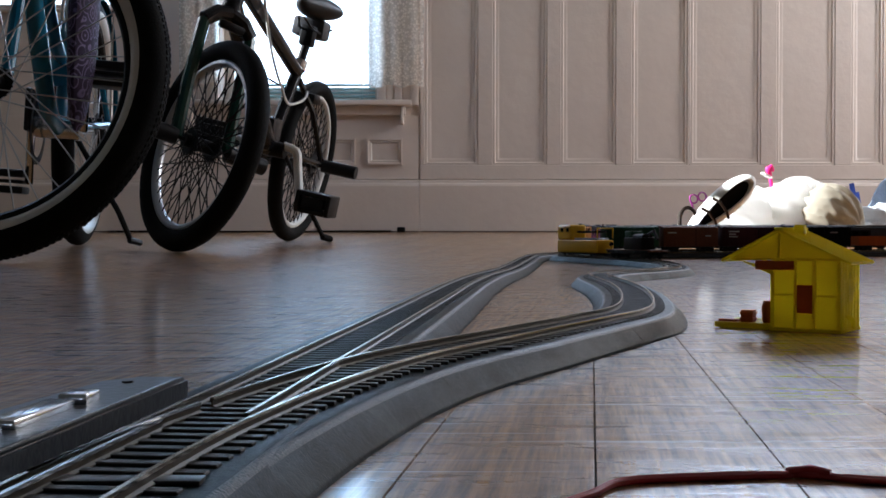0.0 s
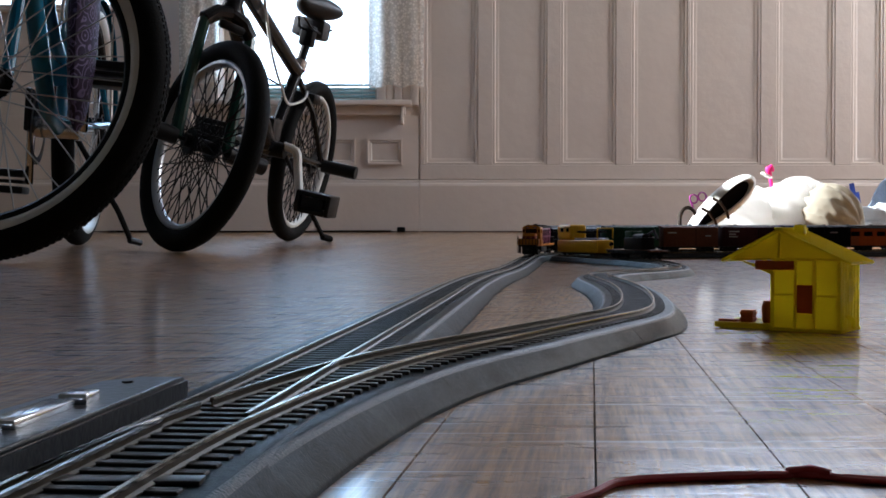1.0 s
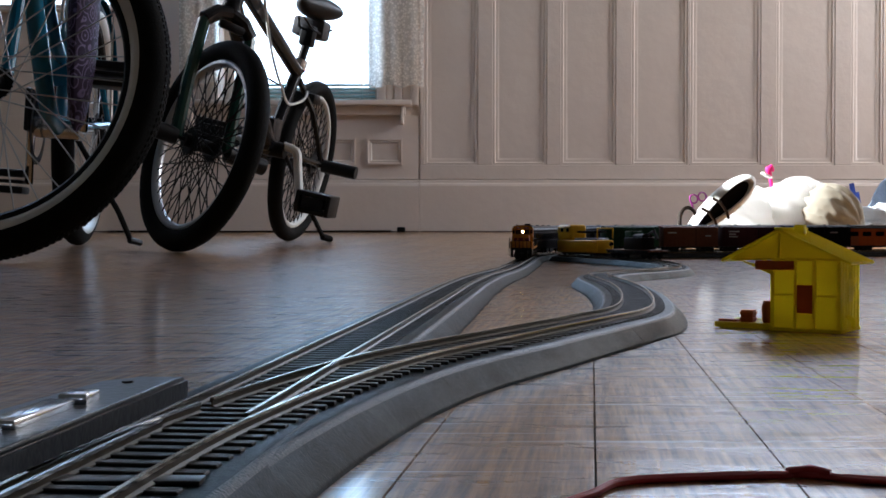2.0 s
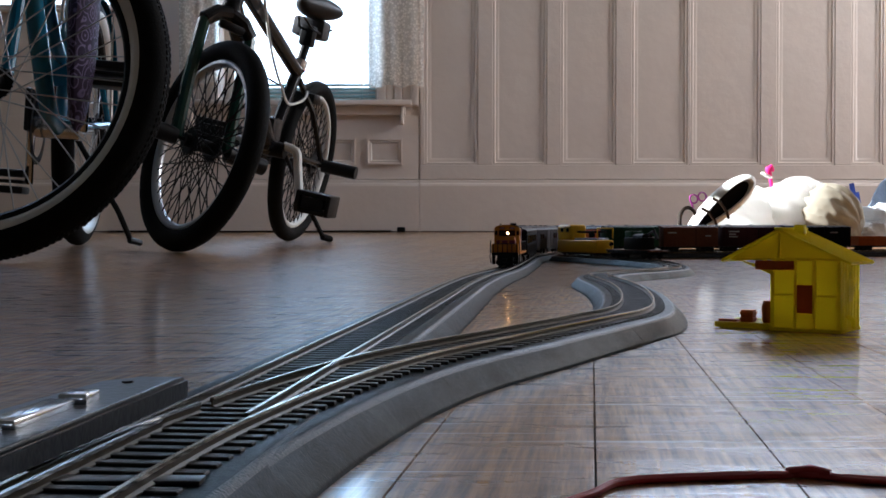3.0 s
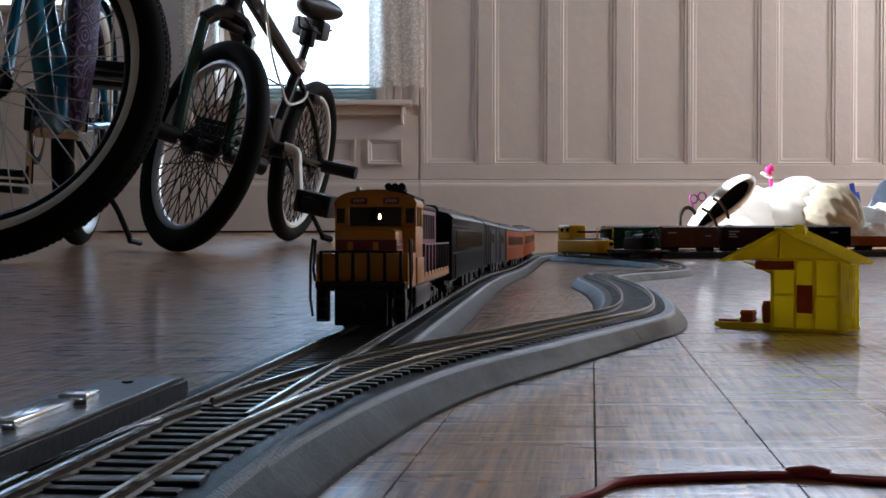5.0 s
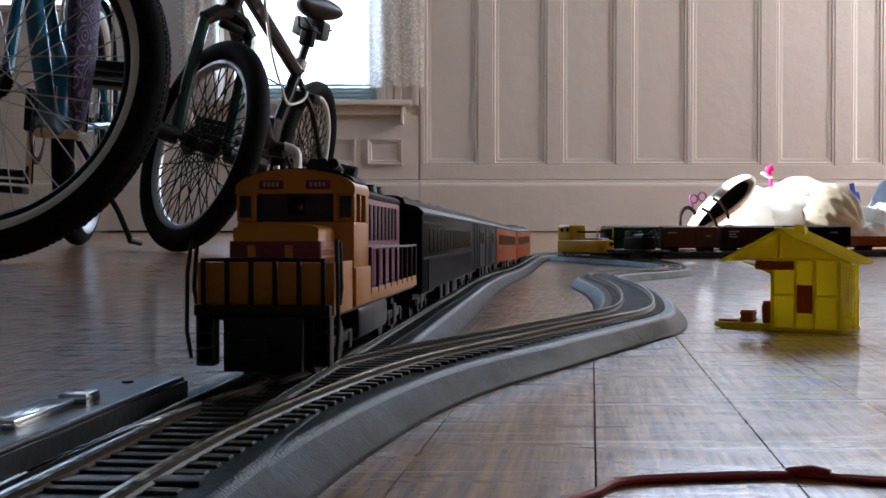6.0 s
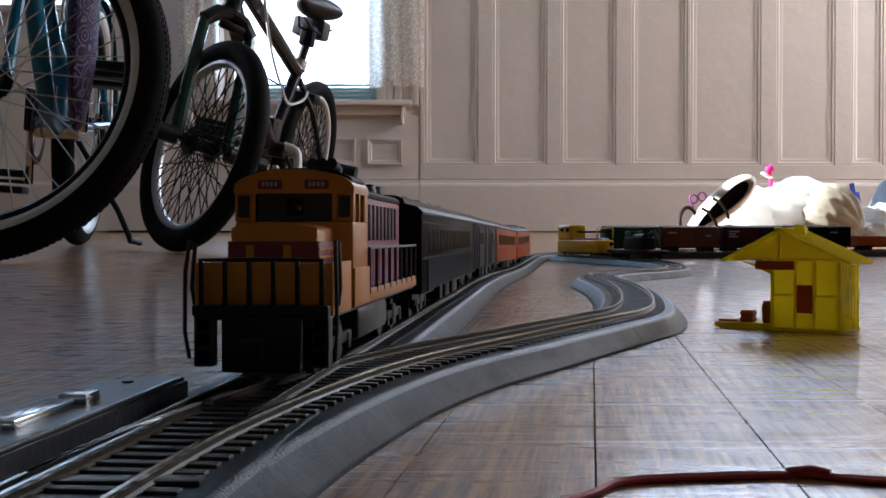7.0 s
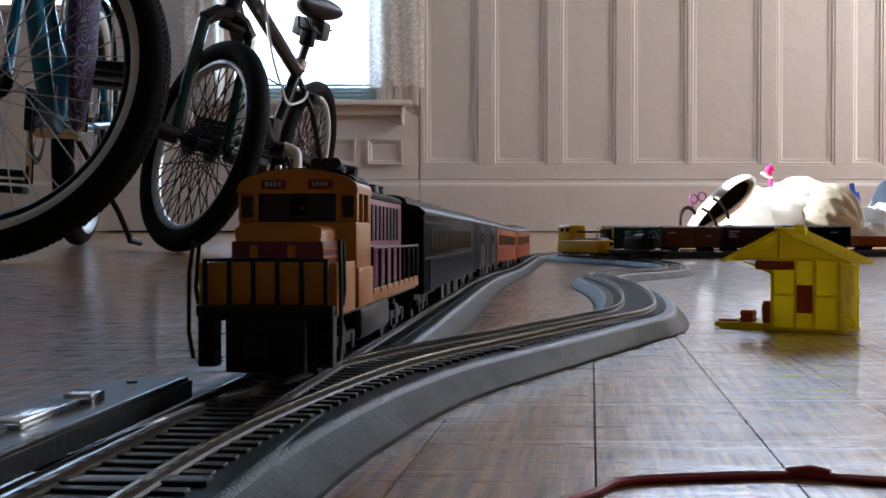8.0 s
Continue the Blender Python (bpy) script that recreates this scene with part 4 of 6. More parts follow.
def passenger_car(shell, roof, kind, label):
    L = 141.5
    t = base("passenger_car", label, "model passenger car", group="train cars")
    body = part("body", mm(-L, L, -16.5, 16.5, 11.0, 43.5, 0.6), shell, t)
    part("roof", prism([(16.9, 43.2), (16.9, 44.2), (14.5, 46.4), (9.5, 47.6), (8.8, 49.6), (6.0, 50.8), (0, 51.2), (-6.0, 50.8), (-8.8, 49.6), (-9.5, 47.6), (-14.5, 46.4), (-16.9, 44.2), (-16.9, 43.2)], -L, L), roof, t)
    if kind == "coach":
        for y0, y1 in ((-16.8, -16.4), (16.4, 16.8)):
            for i in range(15):
                x = -118 + i * 16
                part("window", mm(x, x + 11, y0, y1, 27.5, 37.5, 0.1), M_DARKGLASS, body, smooth=False)
            part("letter_board", mm(-L, L, y0 * 1.004, y1 * 1.004, 39.6, 40.5), M_GREY, body, smooth=False)
            part("belt_rail", mm(-L, L, y0 * 1.012, y1 * 1.012, 24.8, 25.8), M_GREY, body, smooth=False)
            part("lower_panel", mm(-L + 20, L - 20, y0 * 1.006, y1 * 1.006, 11.4, 24.4, 0.1), M_BLACKCAR, body, smooth=False)
    elif kind == "baggage":
        for y0, y1 in ((-17.0, -16.4), (16.4, 17.0)):
            for x in (-96, 36):
                dr = part("door", mm(x, x + 44, y0, y1, 12, 40, 0.3), M_ROOFGREY, body, "dark sliding baggage door", smooth=False)
                for k in range(2):
                    part("door_window", mm(x + 5 + k * 20, x + 17 + k * 20, y0 * 1.008, y1 * 1.008, 29, 37, 0.1), M_DARKGLASS, dr, smooth=False)
            for x in (-128, -30, 10, 100, 124):
                part("rib", mm(x, x + 2.5, y0 * 1.004, y1 * 1.004, 11.4, 43, 0.1), shell, body, smooth=False)
    else:
        for y0, y1 in ((-16.8, -16.4), (16.4, 16.8)):
            for i in range(9):
                x = -118 + i * 27
                part("window", mm(x, x + 18, y0, y1, 27.5, 37.0, 0.1), M_DARKGLASS, body, smooth=False)
            part("belt_rail", mm(-L, L, y0 * 1.006, y1 * 1.006, 24.5, 25.6), M_MAROON, body, smooth=False)
    for x in (L + 0.2, -L - 2.2):
        part("diaphragm", mm(x, x + 2.0, -7, 7, 10, 40, 0.5), M_BLACK, t)
    part("underframe", mm(-L + 4, L - 4, -12, 12, 8.2, 10.9, 0.3), M_BLACK, t)
    for x, w in ((-38, 30), (8, 22), (44, 12)):
        part("equipment_box", mm(x, x + w, -15, 15, 4.0, 10.8, 0.6), M_ROOFGREY, t)
    for x in (-110, 110):
        truck(t, x, 14)
    for x in (-70, -20, 30, 80):
        part("roof_vent", mm(x, x + 6, -2.5, 2.5, 50.6, 52.4, 0.6), roof, t)
    return t


LOCO = locomotive()
COACHES = [passenger_car(M_BLACKCAR, M_ROOFGREY, "coach", "black model passenger coach with grey stripes"),
           passenger_car(M_GREY, M_ROOFGREY, "baggage", "grey model baggage car with dark doors"),
           passenger_car(M_ORANGERED, M_ROOFGREY, "diner", "orange model passenger car with dark windows"),
           passenger_car(M_ORANGERED, M_ROOFGREY, "diner", "orange model passenger car at the train's end")]


# ---- parked freight ----
def stand_on(ob, path, s_mid):
    i = int(s_mid / 0.006)
    p, q, r = path[i], path[max(0, i - 8)], path[min(len(path) - 1, i + 8)]
    d = r - q
    ob.matrix_basis = Matrix.Translation((p.x, p.y, floor_z(p.x, p.y) + RAIL_Z)) @ Matrix.Rotation(math.atan2(d.y, d.x), 4, "Z")


def boxcar(shell, label, bars, half=68):
    t = base("boxcar", label, "model freight car", group="parked freight cars")
    body = part("body", mm(-half, half, -16, 16, 10.5, 47.5, 0.4), shell, t)
    part("roof", prism([(16.4, 47.0), (16.4, 47.8), (0, 50.2), (-16.4, 47.8), (-16.4, 47.0)], -half - 0.5, half + 0.5), shell, t, smooth=False)
    part("roof_walk", mm(-half, half, -3, 3, 50.4, 51.4, 0.2), M_DULLSTEEL, t, "pale roof walk")
    for i in range(9):
        x = -half + 6 + i * (2 * half - 12) / 8
        part("roof_rib", mm(x - 0.6, x + 0.6, -16, 16, 47.6, 49.0), shell, t, smooth=False)
    for y0, y1 in ((-16.6, -15.9), (15.9, 16.6)):
        dr = part("door", mm(-13, 13, y0, y1, 12, 45.5, 0.3), shell, body, smooth=False)
        part("door_track", mm(-30, 26, y0 * 1.02, y1 * 1.02, 45.6, 46.8, 0.2), shell, body, smooth=False)
        part("door_bar", mm(9.6, 10.6, y0 * 1.03, y1 * 1.03, 13, 45), M_DARKMETAL, dr, smooth=False)
        for i in range(5):
            for sx in (-1, 1):
                x = sx * (20 + i * (half - 22) / 4)
                part("side_rib", mm(x - 0.5, x + 0.5, y0, y1 - 0.1, 11, 46.8), shell, body, smooth=False)
        for x, z, w in bars:
            part("lettering_bar", mm(x, x + w, y0 * 1.012, y1 * 1.012, z, z + 2.2), M_PALELETTER, body, smooth=False)
        for sx in (-1, 1):
            for k in range(6):
                xx = sx * (half - 4)
                part("ladder_rung", mm(xx - 3.4, xx + 3.4, y0 * 1.03, y1 * 1.03, 14 + k * 5.2, 14.7 + k * 5.2), shell, body, smooth=False)
    part("underframe", mm(-half + 2, half - 2, -6, 6, 7, 10.4, 0.3), M_BLACK, t)
    for x in (-half + 20, half - 20):
        truck(t, x, 9)
    coupler(t, half, 1)
    coupler(t, -half, -1)
    return t


freight = [(M_GREENCAR, "dark green model boxcar with a pale mark", [(20, 33, 6), (27, 33, 4), (30, 28, 14)]),
           (M_BROWNCAR, "brown model boxcar with faded lettering", [(30, 30, 12), (-48, 36, 18)]),
           (M_DARKWINE, "dark maroon model boxcar with faded lettering", [(-52, 38, 22), (-52, 33, 14), (-52, 28, 18)]),
           (M_BLACKCAR, "black model boxcar parked on black track", [(24, 36, 16)])]
at = 0.018
for (m, label, bars), half in zip(freight, (54, 57, 66, 70)):
    stand_on(boxcar(m, label, bars, half), PARKED, at + half / 1000)
    at += 2 * half / 1000 + 0.0085


def gondola():
    t = base("gondola_car", "orange low-sided model gondola car", "model freight car", group="parked freight cars")
    bm = mm(-68, 68, -16, 16, 10.5, 13, 0.3)
    for x0, x1, y0, y1 in ((-68, 68, -16, -14.8), (-68, 68, 14.8, 16), (-68, -66.8, -14.8, 14.8), (66.8, 68, -14.8, 14.8)):
        bm_box(bm, x0 / 1000, x1 / 1000, y0 / 1000, y1 / 1000, 0.013, 0.029)
    body = part("body", bm, M_ORANGERED, t, smooth=False)
    for y in (-16.6, 16.0):
        for i in range(10):
            x = -64 + i * 14
            part("side_rib", mm(x, x + 1.4, y, y + 0.6, 11, 28.6), M_ORANGERED, body, smooth=False)
    part("underframe", mm(-66, 66, -6, 6, 7, 10.4, 0.3), M_BLACK, t)
    for x in (-48, 48):
        truck(t, x, 9)
    coupler(t, -68, -1)
    return t


stand_on(gondola(), PARKED, at + 0.072)


def work_car():
    t = base("work_car", "yellow model track work car with a tall rounded cab", "model rail car")
    part("body", mm(-76, 76, -16, 16, 5.0, 27.0, 3.0, 3), M_CRANEYELLOW, t)
    cabp = part("cab", mm(22, 77, -15.5, 15.5, 26.5, 53.5, 5.0, 4), M_CRANEYELLOW, t)
    for y in (-15.8, 15.4):
        part("cab_window", mm(52, 62, y, y + 0.4, 41, 48, 0.3), M_DARKGLASS, cabp, smooth=False)
        part("cab_window", mm(30, 40, y, y + 0.4, 41, 48, 0.3), M_DARKGLASS, cabp, smooth=False)
    part("front_window", mm(77.0, 77.4, -6, 6, 41, 48, 0.3), M_DARKGLASS, cabp, smooth=False)
    part("deck_load", mm(-66, 16, -12, 12, 27.0, 30.5, 1.2), M_DULLSTEEL, t, "grey metal deck load")
    for y in (-14.5, 14.5):
        part("rail_post", tube([(-0.074, y / 1000, 0.030), (-0.074, y / 1000, 0.047)], 0.0012, 8), M_CRANEYELLOW, t)
    part("rail_bar", tube([(-0.074, -0.0145, 0.0465), (-0.074, 0.0145, 0.0465)], 0.0010, 8), M_CRANEYELLOW, t)
    part("boom", mm(-74, 24, -3, 3, 39.0, 42.5, 0.6), M_DARKMETAL, t, "dark lattice boom")
    part("underframe", mm(-70, 70, -10, 10, 2.5, 5.0, 0.4), M_BLACK, t)
    for x in (-50, 50):
        truck(t, x, 10)
    return t


def flat_car():
    t = base("flat_car", "dark brown model flat car with a dark load", "model freight car")
    deck = part("deck", mm(-80, 80, -15.5, 15.5, 11.0, 14.0, 0.4), M_BROWNCAR, t)
    for y0, y1 in ((-16.2, -15.4), (15.4, 16.2)):
        part("side_sill", mm(-74, 74, y0, y1, 8.0, 13.4, 0.3), M_DARKMETAL, t)
        for i in range(8):
            x = -66 + i * 19
            part("stake_pocket", mm(x - 1.2, x + 1.2, y0 * 1.04, y1 * 1.04, 9.5, 13.2), M_DARKMETAL, deck, smooth=False)
    part("underframe", mm(-70, 70, -4, 4, 6.0, 10.9, 0.4), M_DARKMETAL, t)
    load = part("load_body", mm(-42, 22, -11, 11, 14.2, 33, 1.5), M_DARKMETAL, t, "dark machinery load")
    part("load_cab", mm(-4, 20, -10, 10, 33.2, 43, 1.5), M_GREENCAR, load)
    part("load_hood", prism(arch(9, 33.2, 35, 39, 8), -40, -6), M_DARKMETAL, load)
    part("load_arm", tube([(-0.036, 0.0, 0.036), (-0.062, 0.0, 0.044), (-0.076, 0.0, 0.030)], 0.002, 8), M_DARKMETAL, load)
    part("brake_wheel", cyl((0.079, 0.006, 0.022), (0.0805, 0.006, 0.022), 0.0035, n=16), M_DARKMETAL, t)
    part("brake_staff", cyl((0.0797, 0.006, 0.012), (0.0797, 0.006, 0.022), 0.0006, n=6), M_DARKMETAL, t)
    for x in (-55, 55):
        truck(t, x, 9)
    coupler(t, 80, 1)
    return t


def length_at(path, y):
    """Distance along a path at which it last reaches a depth y."""
    return 0.006 * max(i for i, p in enumerate(path) if p.y <= y)


stand_on(flat_car(), SIDING, length_at(SIDING, 1.685))
stand_on(work_car(), SIDING, length_at(SIDING, 1.855))


# ---- toy station ----
def station():
    t = base("toy_station", "yellow plastic toy freight station with rust red door and open dock", "toy house",
             pose(0.1600, 0.521, 0.0, 0, 0, -36))
    shell = mm(0, 33, 0, 32, 1.5, 35)
    bmesh.ops.delete(shell, geom=[f for f in shell.faces if f.normal.z > 0.9], context="FACES")
    wall = part("wall", shell, M_YELLOW, t, smooth=False)
    gable = [(-2, 34.5), (3, 34.5), (33.5, 34.5), (33.5, 34.9), (4.5, 48.5), (-20, 35.0), (-20, 34.5)]
    for y0, y1 in ((-0.6, 0.8), (31.2, 32.6)):
        bm = bmesh.new()
        r = [[bm.verts.new((x / 1000, y / 1000, z / 1000)) for x, z in gable] for y in (y0, y1)]
        n = len(gable)
        bm.faces.new(r[0])
        bm.faces.new(r[1][::-1])
        for j in range(n):
            bm.faces.new((r[0][j], r[1][j], r[1][(j + 1) % n], r[0][(j + 1) % n]))
        bmesh.ops.recalc_face_normals(bm, faces=bm.faces)
        part("gable", bm, M_YELLOW, t, smooth=False)

    def slab(xa, za, xb, zb, thick, name):
        bm = bmesh.new()
        d = Vector((xb - xa, 0, zb - za)).normalized()
        n = Vector((-d.z, 0, d.x)) * thick
        vs = []
        for y in (-4.0, 36.0):
            for p in ((xa, za), (xb, zb)):
                vs.append(bm.verts.new((p[0] / 1000, y / 1000, p[1] / 1000)))
                vs.append(bm.verts.new(((p[0] + n.x) / 1000, y / 1000, (p[1] + n.z) / 1000)))
        bmesh.ops.convex_hull(bm, input=vs)
        bmesh.ops.bevel(bm, geom=list(bm.edges), offset=0.0003, segments=1, affect="EDGES")
        rf = part(name, bm, M_YELLOW, t, smooth=False)
        count = 12
        for i in range(count):
            u = (i + 0.5) / count
            y = -3.6 + 39.2 * u
            b = bmesh.new()
            a0 = Vector((xa + n.x, 0, za + n.z))
            a1 = Vector((xb + n.x, 0, zb + n.z))
            bm_cyl(b, (a0.x / 1000, y / 1000, a0.z / 1000), (a1.x / 1000, y / 1000, a1.z / 1000), 0.00028, n=6)
            part("roof_rib", b, M_YELLOW, rf)
    slab(4.5, 48.2, -23.5, 33.2, -1.3, "roof")
    slab(4.0, 48.4, 38.5, 32.4, 1.3, "roof")
    part("ridge_cap", mm(2.6, 6.6, -4.2, 36.2, 49.0, 50.2, 0.4), M_YELLOW, t)
    part("chimney", mm(6.5, 11.0, 14, 19, 46, 51.5, 0.3), M_YELLOW, t)
    # front boards, post, door and signs
    for x0, x1, z0, z1 in ((0, 1.6, 1.5, 34), (11.2, 12.6, 1.5, 34), (20.2, 21.8, 1.5, 34), (31.5, 33.2, 1.5, 34), (-18, 33, 34.2, 35.4), (21.8, 31.5, 17.0, 18.0), (1.6, 11.2, 17.0, 18.0), (3.2, 4.6, 35.4, 47.0)):
        part("batten", mm(x0, x1, -1.4, -0.6, z0, z1, 0.15, 1), M_YELLOW, wall, smooth=False)
    part("door", mm(12.7, 20.1, -1.2, -0.1, 9.0, 22.5, 0.2), M_RUSTRED, wall, "rust red freight door", smooth=False)
    part("sign_board", mm(-7.5, 11.5, -2.0, -1.3, 29.6, 34.0, 0.3), M_RUSTRED, t, "plain rust red sign board")
    for i in range(6):
        y = 3 + i * 5
        part("side_batten", mm(33.0, 33.3, y, y + 0.8, 1.5, 34, 0.1, 1), M_YELLOW, wall, smooth=False)
    part("side_window", mm(33.0, 33.5, 11, 19, 14, 25, 0.2), M_YELLOW, wall, smooth=False)
    bm = prism([(0, 34.0), (0, 29.5), (0.8, 29.5), (0.8, 34.0)], -1, 0)
    br = bmesh.new()
    for y in (1.0, 30.0):
        vs = [br.verts.new((x / 1000, (y + dy) / 1000, z / 1000)) for dy in (0, 1.2) for x, z in ((-17, 34.3), (0, 27.0), (0, 30.2))]
        br.faces.new(vs[:3])
        br.faces.new(vs[3:][::-1])
        for j in range(3):
            br.faces.new((vs[j], vs[(j + 1) % 3], vs[3 + (j + 1) % 3], vs[3 + j]))
    bm.free()
    bmesh.ops.recalc_face_normals(br, faces=br.faces)
    part("eave_bracket", br, M_YELLOW, t, smooth=False)
    part("foundation", mm(-0.5, 33.5, -0.4, 32.4, 0, 1.5, 0.2), M_YELLOW, t)
    dock = part("dock", mm(-28, -0.5, -2, 30, 0.6, 2.8, 0.3), M_YELLOW, t)
    for i in range(6):
        part("dock_plank", mm(-28 + i * 4.6, -24 + i * 4.6, -2, 30, 2.8, 3.2, 0.1, 1), M_YELLOW, dock, smooth=False)
    for x in (-26, -4):
        for y in (0, 27):
            part("dock_leg", mm(x, x + 2, y, y + 2, 0, 0.7), M_YELLOW, dock, smooth=False)
    part("vent_pipe", tube([(0.0336, 0.008, 0.008), (0.0365, 0.008, 0.006), (0.037, 0.008, 0.002)], 0.0012, 8), M_YELLOW, t)
    m0 = t.matrix_basis
    # freight on the dock
    c = base("cargo_crate", "small rust red crate on the yellow dock", "crate", m0 @ pose(-0.0135, 0.006, 0.0032))
    part("crate_box", mm(-3, 3, -3, 3, 0, 6.0, 0.4), M_RUSTRED, c)
    for z in (1.0, 3.8):
        part("crate_slat", mm(-3.3, 3.3, -3.3, 3.3, z, z + 1.2, 0.15, 1), M_RUSTRED, c)
    p = base("cargo_plank", "flat rust red boards lying on the dock", "boards", m0 @ pose(-0.021, 0.006, 0.0032))
    part("plank", mm(-6.5, 3, -4, 0, 0, 1.2, 0.2), M_RUSTRED, p)
    part("plank", mm(-5.5, 3, 0.4, 4, 0, 1.0, 0.2), M_RUSTRED, p)
    b = base("cargo_barrel", "rust red barrels beside the station wall", "barrel", m0 @ pose(-0.0035, 0.005, 0.0032))
    bm = bmesh.new()
    prof = [(0.0, 2.2), (2.5, 2.8), (5.0, 2.9), (7.5, 2.8), (10.0, 2.2)]
    for (z0, r0), (z1, r1) in zip(prof, prof[1:]):
        bm_cyl(bm, (0, 0, z0 / 1000), (0, 0, z1 / 1000), r0 / 1000, r1 / 1000, 14)
    part("barrel_body", bm, M_RUSTRED, b)
    part("barrel_lid", cyl((0, 0, 0.0100), (0, 0, 0.0108), 0.0020, n=14), M_RUSTRED, b)


station()


# ---- bicycles ----
def ring(R, r, n=64, k=12, flat=1.0):
    """A torus about the y axis with an oval section."""
    bm = bmesh.new()
    rows = []
    for i in range(n):
        a = 2 * math.pi * i / n
        rows.append([bm.verts.new(((R + r * math.cos(b)) * math.cos(a), r * flat * math.sin(b), (R + r * math.cos(b)) * math.sin(a))) for b in (2 * math.pi * j / k for j in range(k))])
    for i in range(n):
        r0, r1 = rows[i], rows[(i + 1) % n]
        for j in range(k):
            bm.faces.new((r0[j], r0[(j + 1) % k], r1[(j + 1) % k], r1[j]))
    bmesh.ops.recalc_face_normals(bm, faces=bm.faces)
    return bm


def band(R0, R1, y, n=72):
    """A flat thin annulus at a side y, 1 mm thick."""
    bm = bmesh.new()
    prof = [(R0, y - 0.0006), (R1, y - 0.0006), (R1, y + 0.0006), (R0, y + 0.0006)]
    rows = [[bm.verts.new((r * math.cos(2 * math.pi * i / n), h, r * math.sin(2 * math.pi * i / n))) for r, h in prof] for i in range(n)]
    for i in range(n):
        r0, r1 = rows[i], rows[(i + 1) % n]
        for j in range(4):
            bm.faces.new((r0[j], r0[(j + 1) % 4], r1[(j + 1) % 4], r1[j]))
    bmesh.ops.recalc_face_normals(bm, faces=bm.faces)
    return bm


def wheel(bike, m, R, tyre_r, spokes, cross, rim_mat, spoke_mat, whitewall=None, knobs=0, spoke_r=0.0012):
    bm = ring(R - tyre_r, tyre_r, 80, 14)
    if knobs:
        for i in range(knobs):
            a = 2 * math.pi * i / knobs
            for y, tilt in ((-0.20, 0.15), (0.0, 0.0), (0.20, -0.15)):
                off = 0.5 * math.pi / knobs if y == 0.0 else 0.0
                rr = R - tyre_r + tyre_r * math.cos(y) * 1.0
                c = Matrix.Rotation(-(a + off), 4, "Y") @ Matrix.Translation((rr, tyre_r * math.sin(y), 0)) @ Matrix.Rotation(-tilt, 4, "Z")
                bmesh.ops.create_cube(bm, size=1.0, matrix=c @ Matrix.Diagonal((0.0022, tyre_r * 0.14, 2 * math.pi * R / knobs * 0.55, 1)))
    w = part("wheel", bm, M_RUBBER, bike)
    w.matrix_basis = m
    ri = R - 2 * tyre_r
    part("rim", ring(ri - 0.004, 0.010, 72, 10, 1.25), rim_mat, w)
    if whitewall:
        bm = bmesh.new()
        for sgn in (-1, 1):
            n, prof = 80, []
            for q in range(5):
                b = math.pi - (0.50 + 0.85 * q / 4)
                prof.append((R - tyre_r + (tyre_r + 0.0009) * math.cos(b), sgn * (tyre_r + 0.0009) * math.sin(b)))
            rows = [[bm.verts.new((r * math.cos(2 * math.pi * i / n), h, r * math.sin(2 * math.pi * i / n))) for r, h in prof] for i in range(n)]
            for i in range(n):
                for j in range(4):
                    bm.faces.new((rows[i][j], rows[i][j + 1], rows[(i + 1) % n][j + 1], rows[(i + 1) % n][j]))
        bmesh.ops.recalc_face_normals(bm, faces=bm.faces)
        part("whitewall", bm, whitewall, w, "worn pale whitewall band")
    hub = cyl((0, -0.045, 0), (0, 0.045, 0), 0.016, n=16)
    for y in (-0.030, 0.030):
        bm_cyl(hub, (0, y - 0.0015, 0), (0, y + 0.0015, 0), 0.030, n=20)
    bm_cyl(hub, (0, -0.065, 0), (0, 0.065, 0), 0.005, n=8)
    part("hub", hub, M_DARKMETAL, w)
    shared = {}
    for i in range(spokes):
        side = 1 if i % 2 else -1
        lead = 1 if (i // 2) % 2 else -1
        key = (side, lead)
        if key not in shared:
            a = lead * cross
            shared[key] = finish(cyl((0.028 * math.cos(a), side * 0.030, 0.028 * math.sin(a)), (ri - 0.010, side * 0.003, 0), spoke_r, n=5), "spoke", spoke_mat, True)
        ob = new("spoke", shared[key])
        ob.parent = w
        ob.matrix_basis = Matrix.Rotation(2 * math.pi * i / spokes, 4, "Y")
    return w


def settle(bike, m, R):
    """Lifts or lowers a wheel's own pose so that its lowest point rests on the floor."""
    w = bike.matrix_basis @ m
    n = w.to_3x3() @ Vector((0, 1, 0))
    low = w.translation.z - R * math.sqrt(max(0.0, 1 - n.z * n.z))
    up = bike.matrix_basis.to_3x3().inverted() @ Vector((0, 0, floor_z(w.translation.x, w.translation.y) - low))
    return Matrix.Translation(up)


def place_bike(front, rear, lean):
    """Pose of a bicycle: x forward from the rear contact, leaning to its left by lean degrees."""
    f = Vector((front[0], front[1], floor_z(*front)))
    r = Vector((rear[0], rear[1], floor_z(*rear)))
    d = f - r
    return Matrix.Translation(r) @ Matrix.Rotation(math.atan2(d.y, d.x), 4, "Z") @ Matrix.Rotation(-math.asin(d.z / d.length), 4, "Y") @ Matrix.Rotation(radians(-lean), 4, "X"), d.length


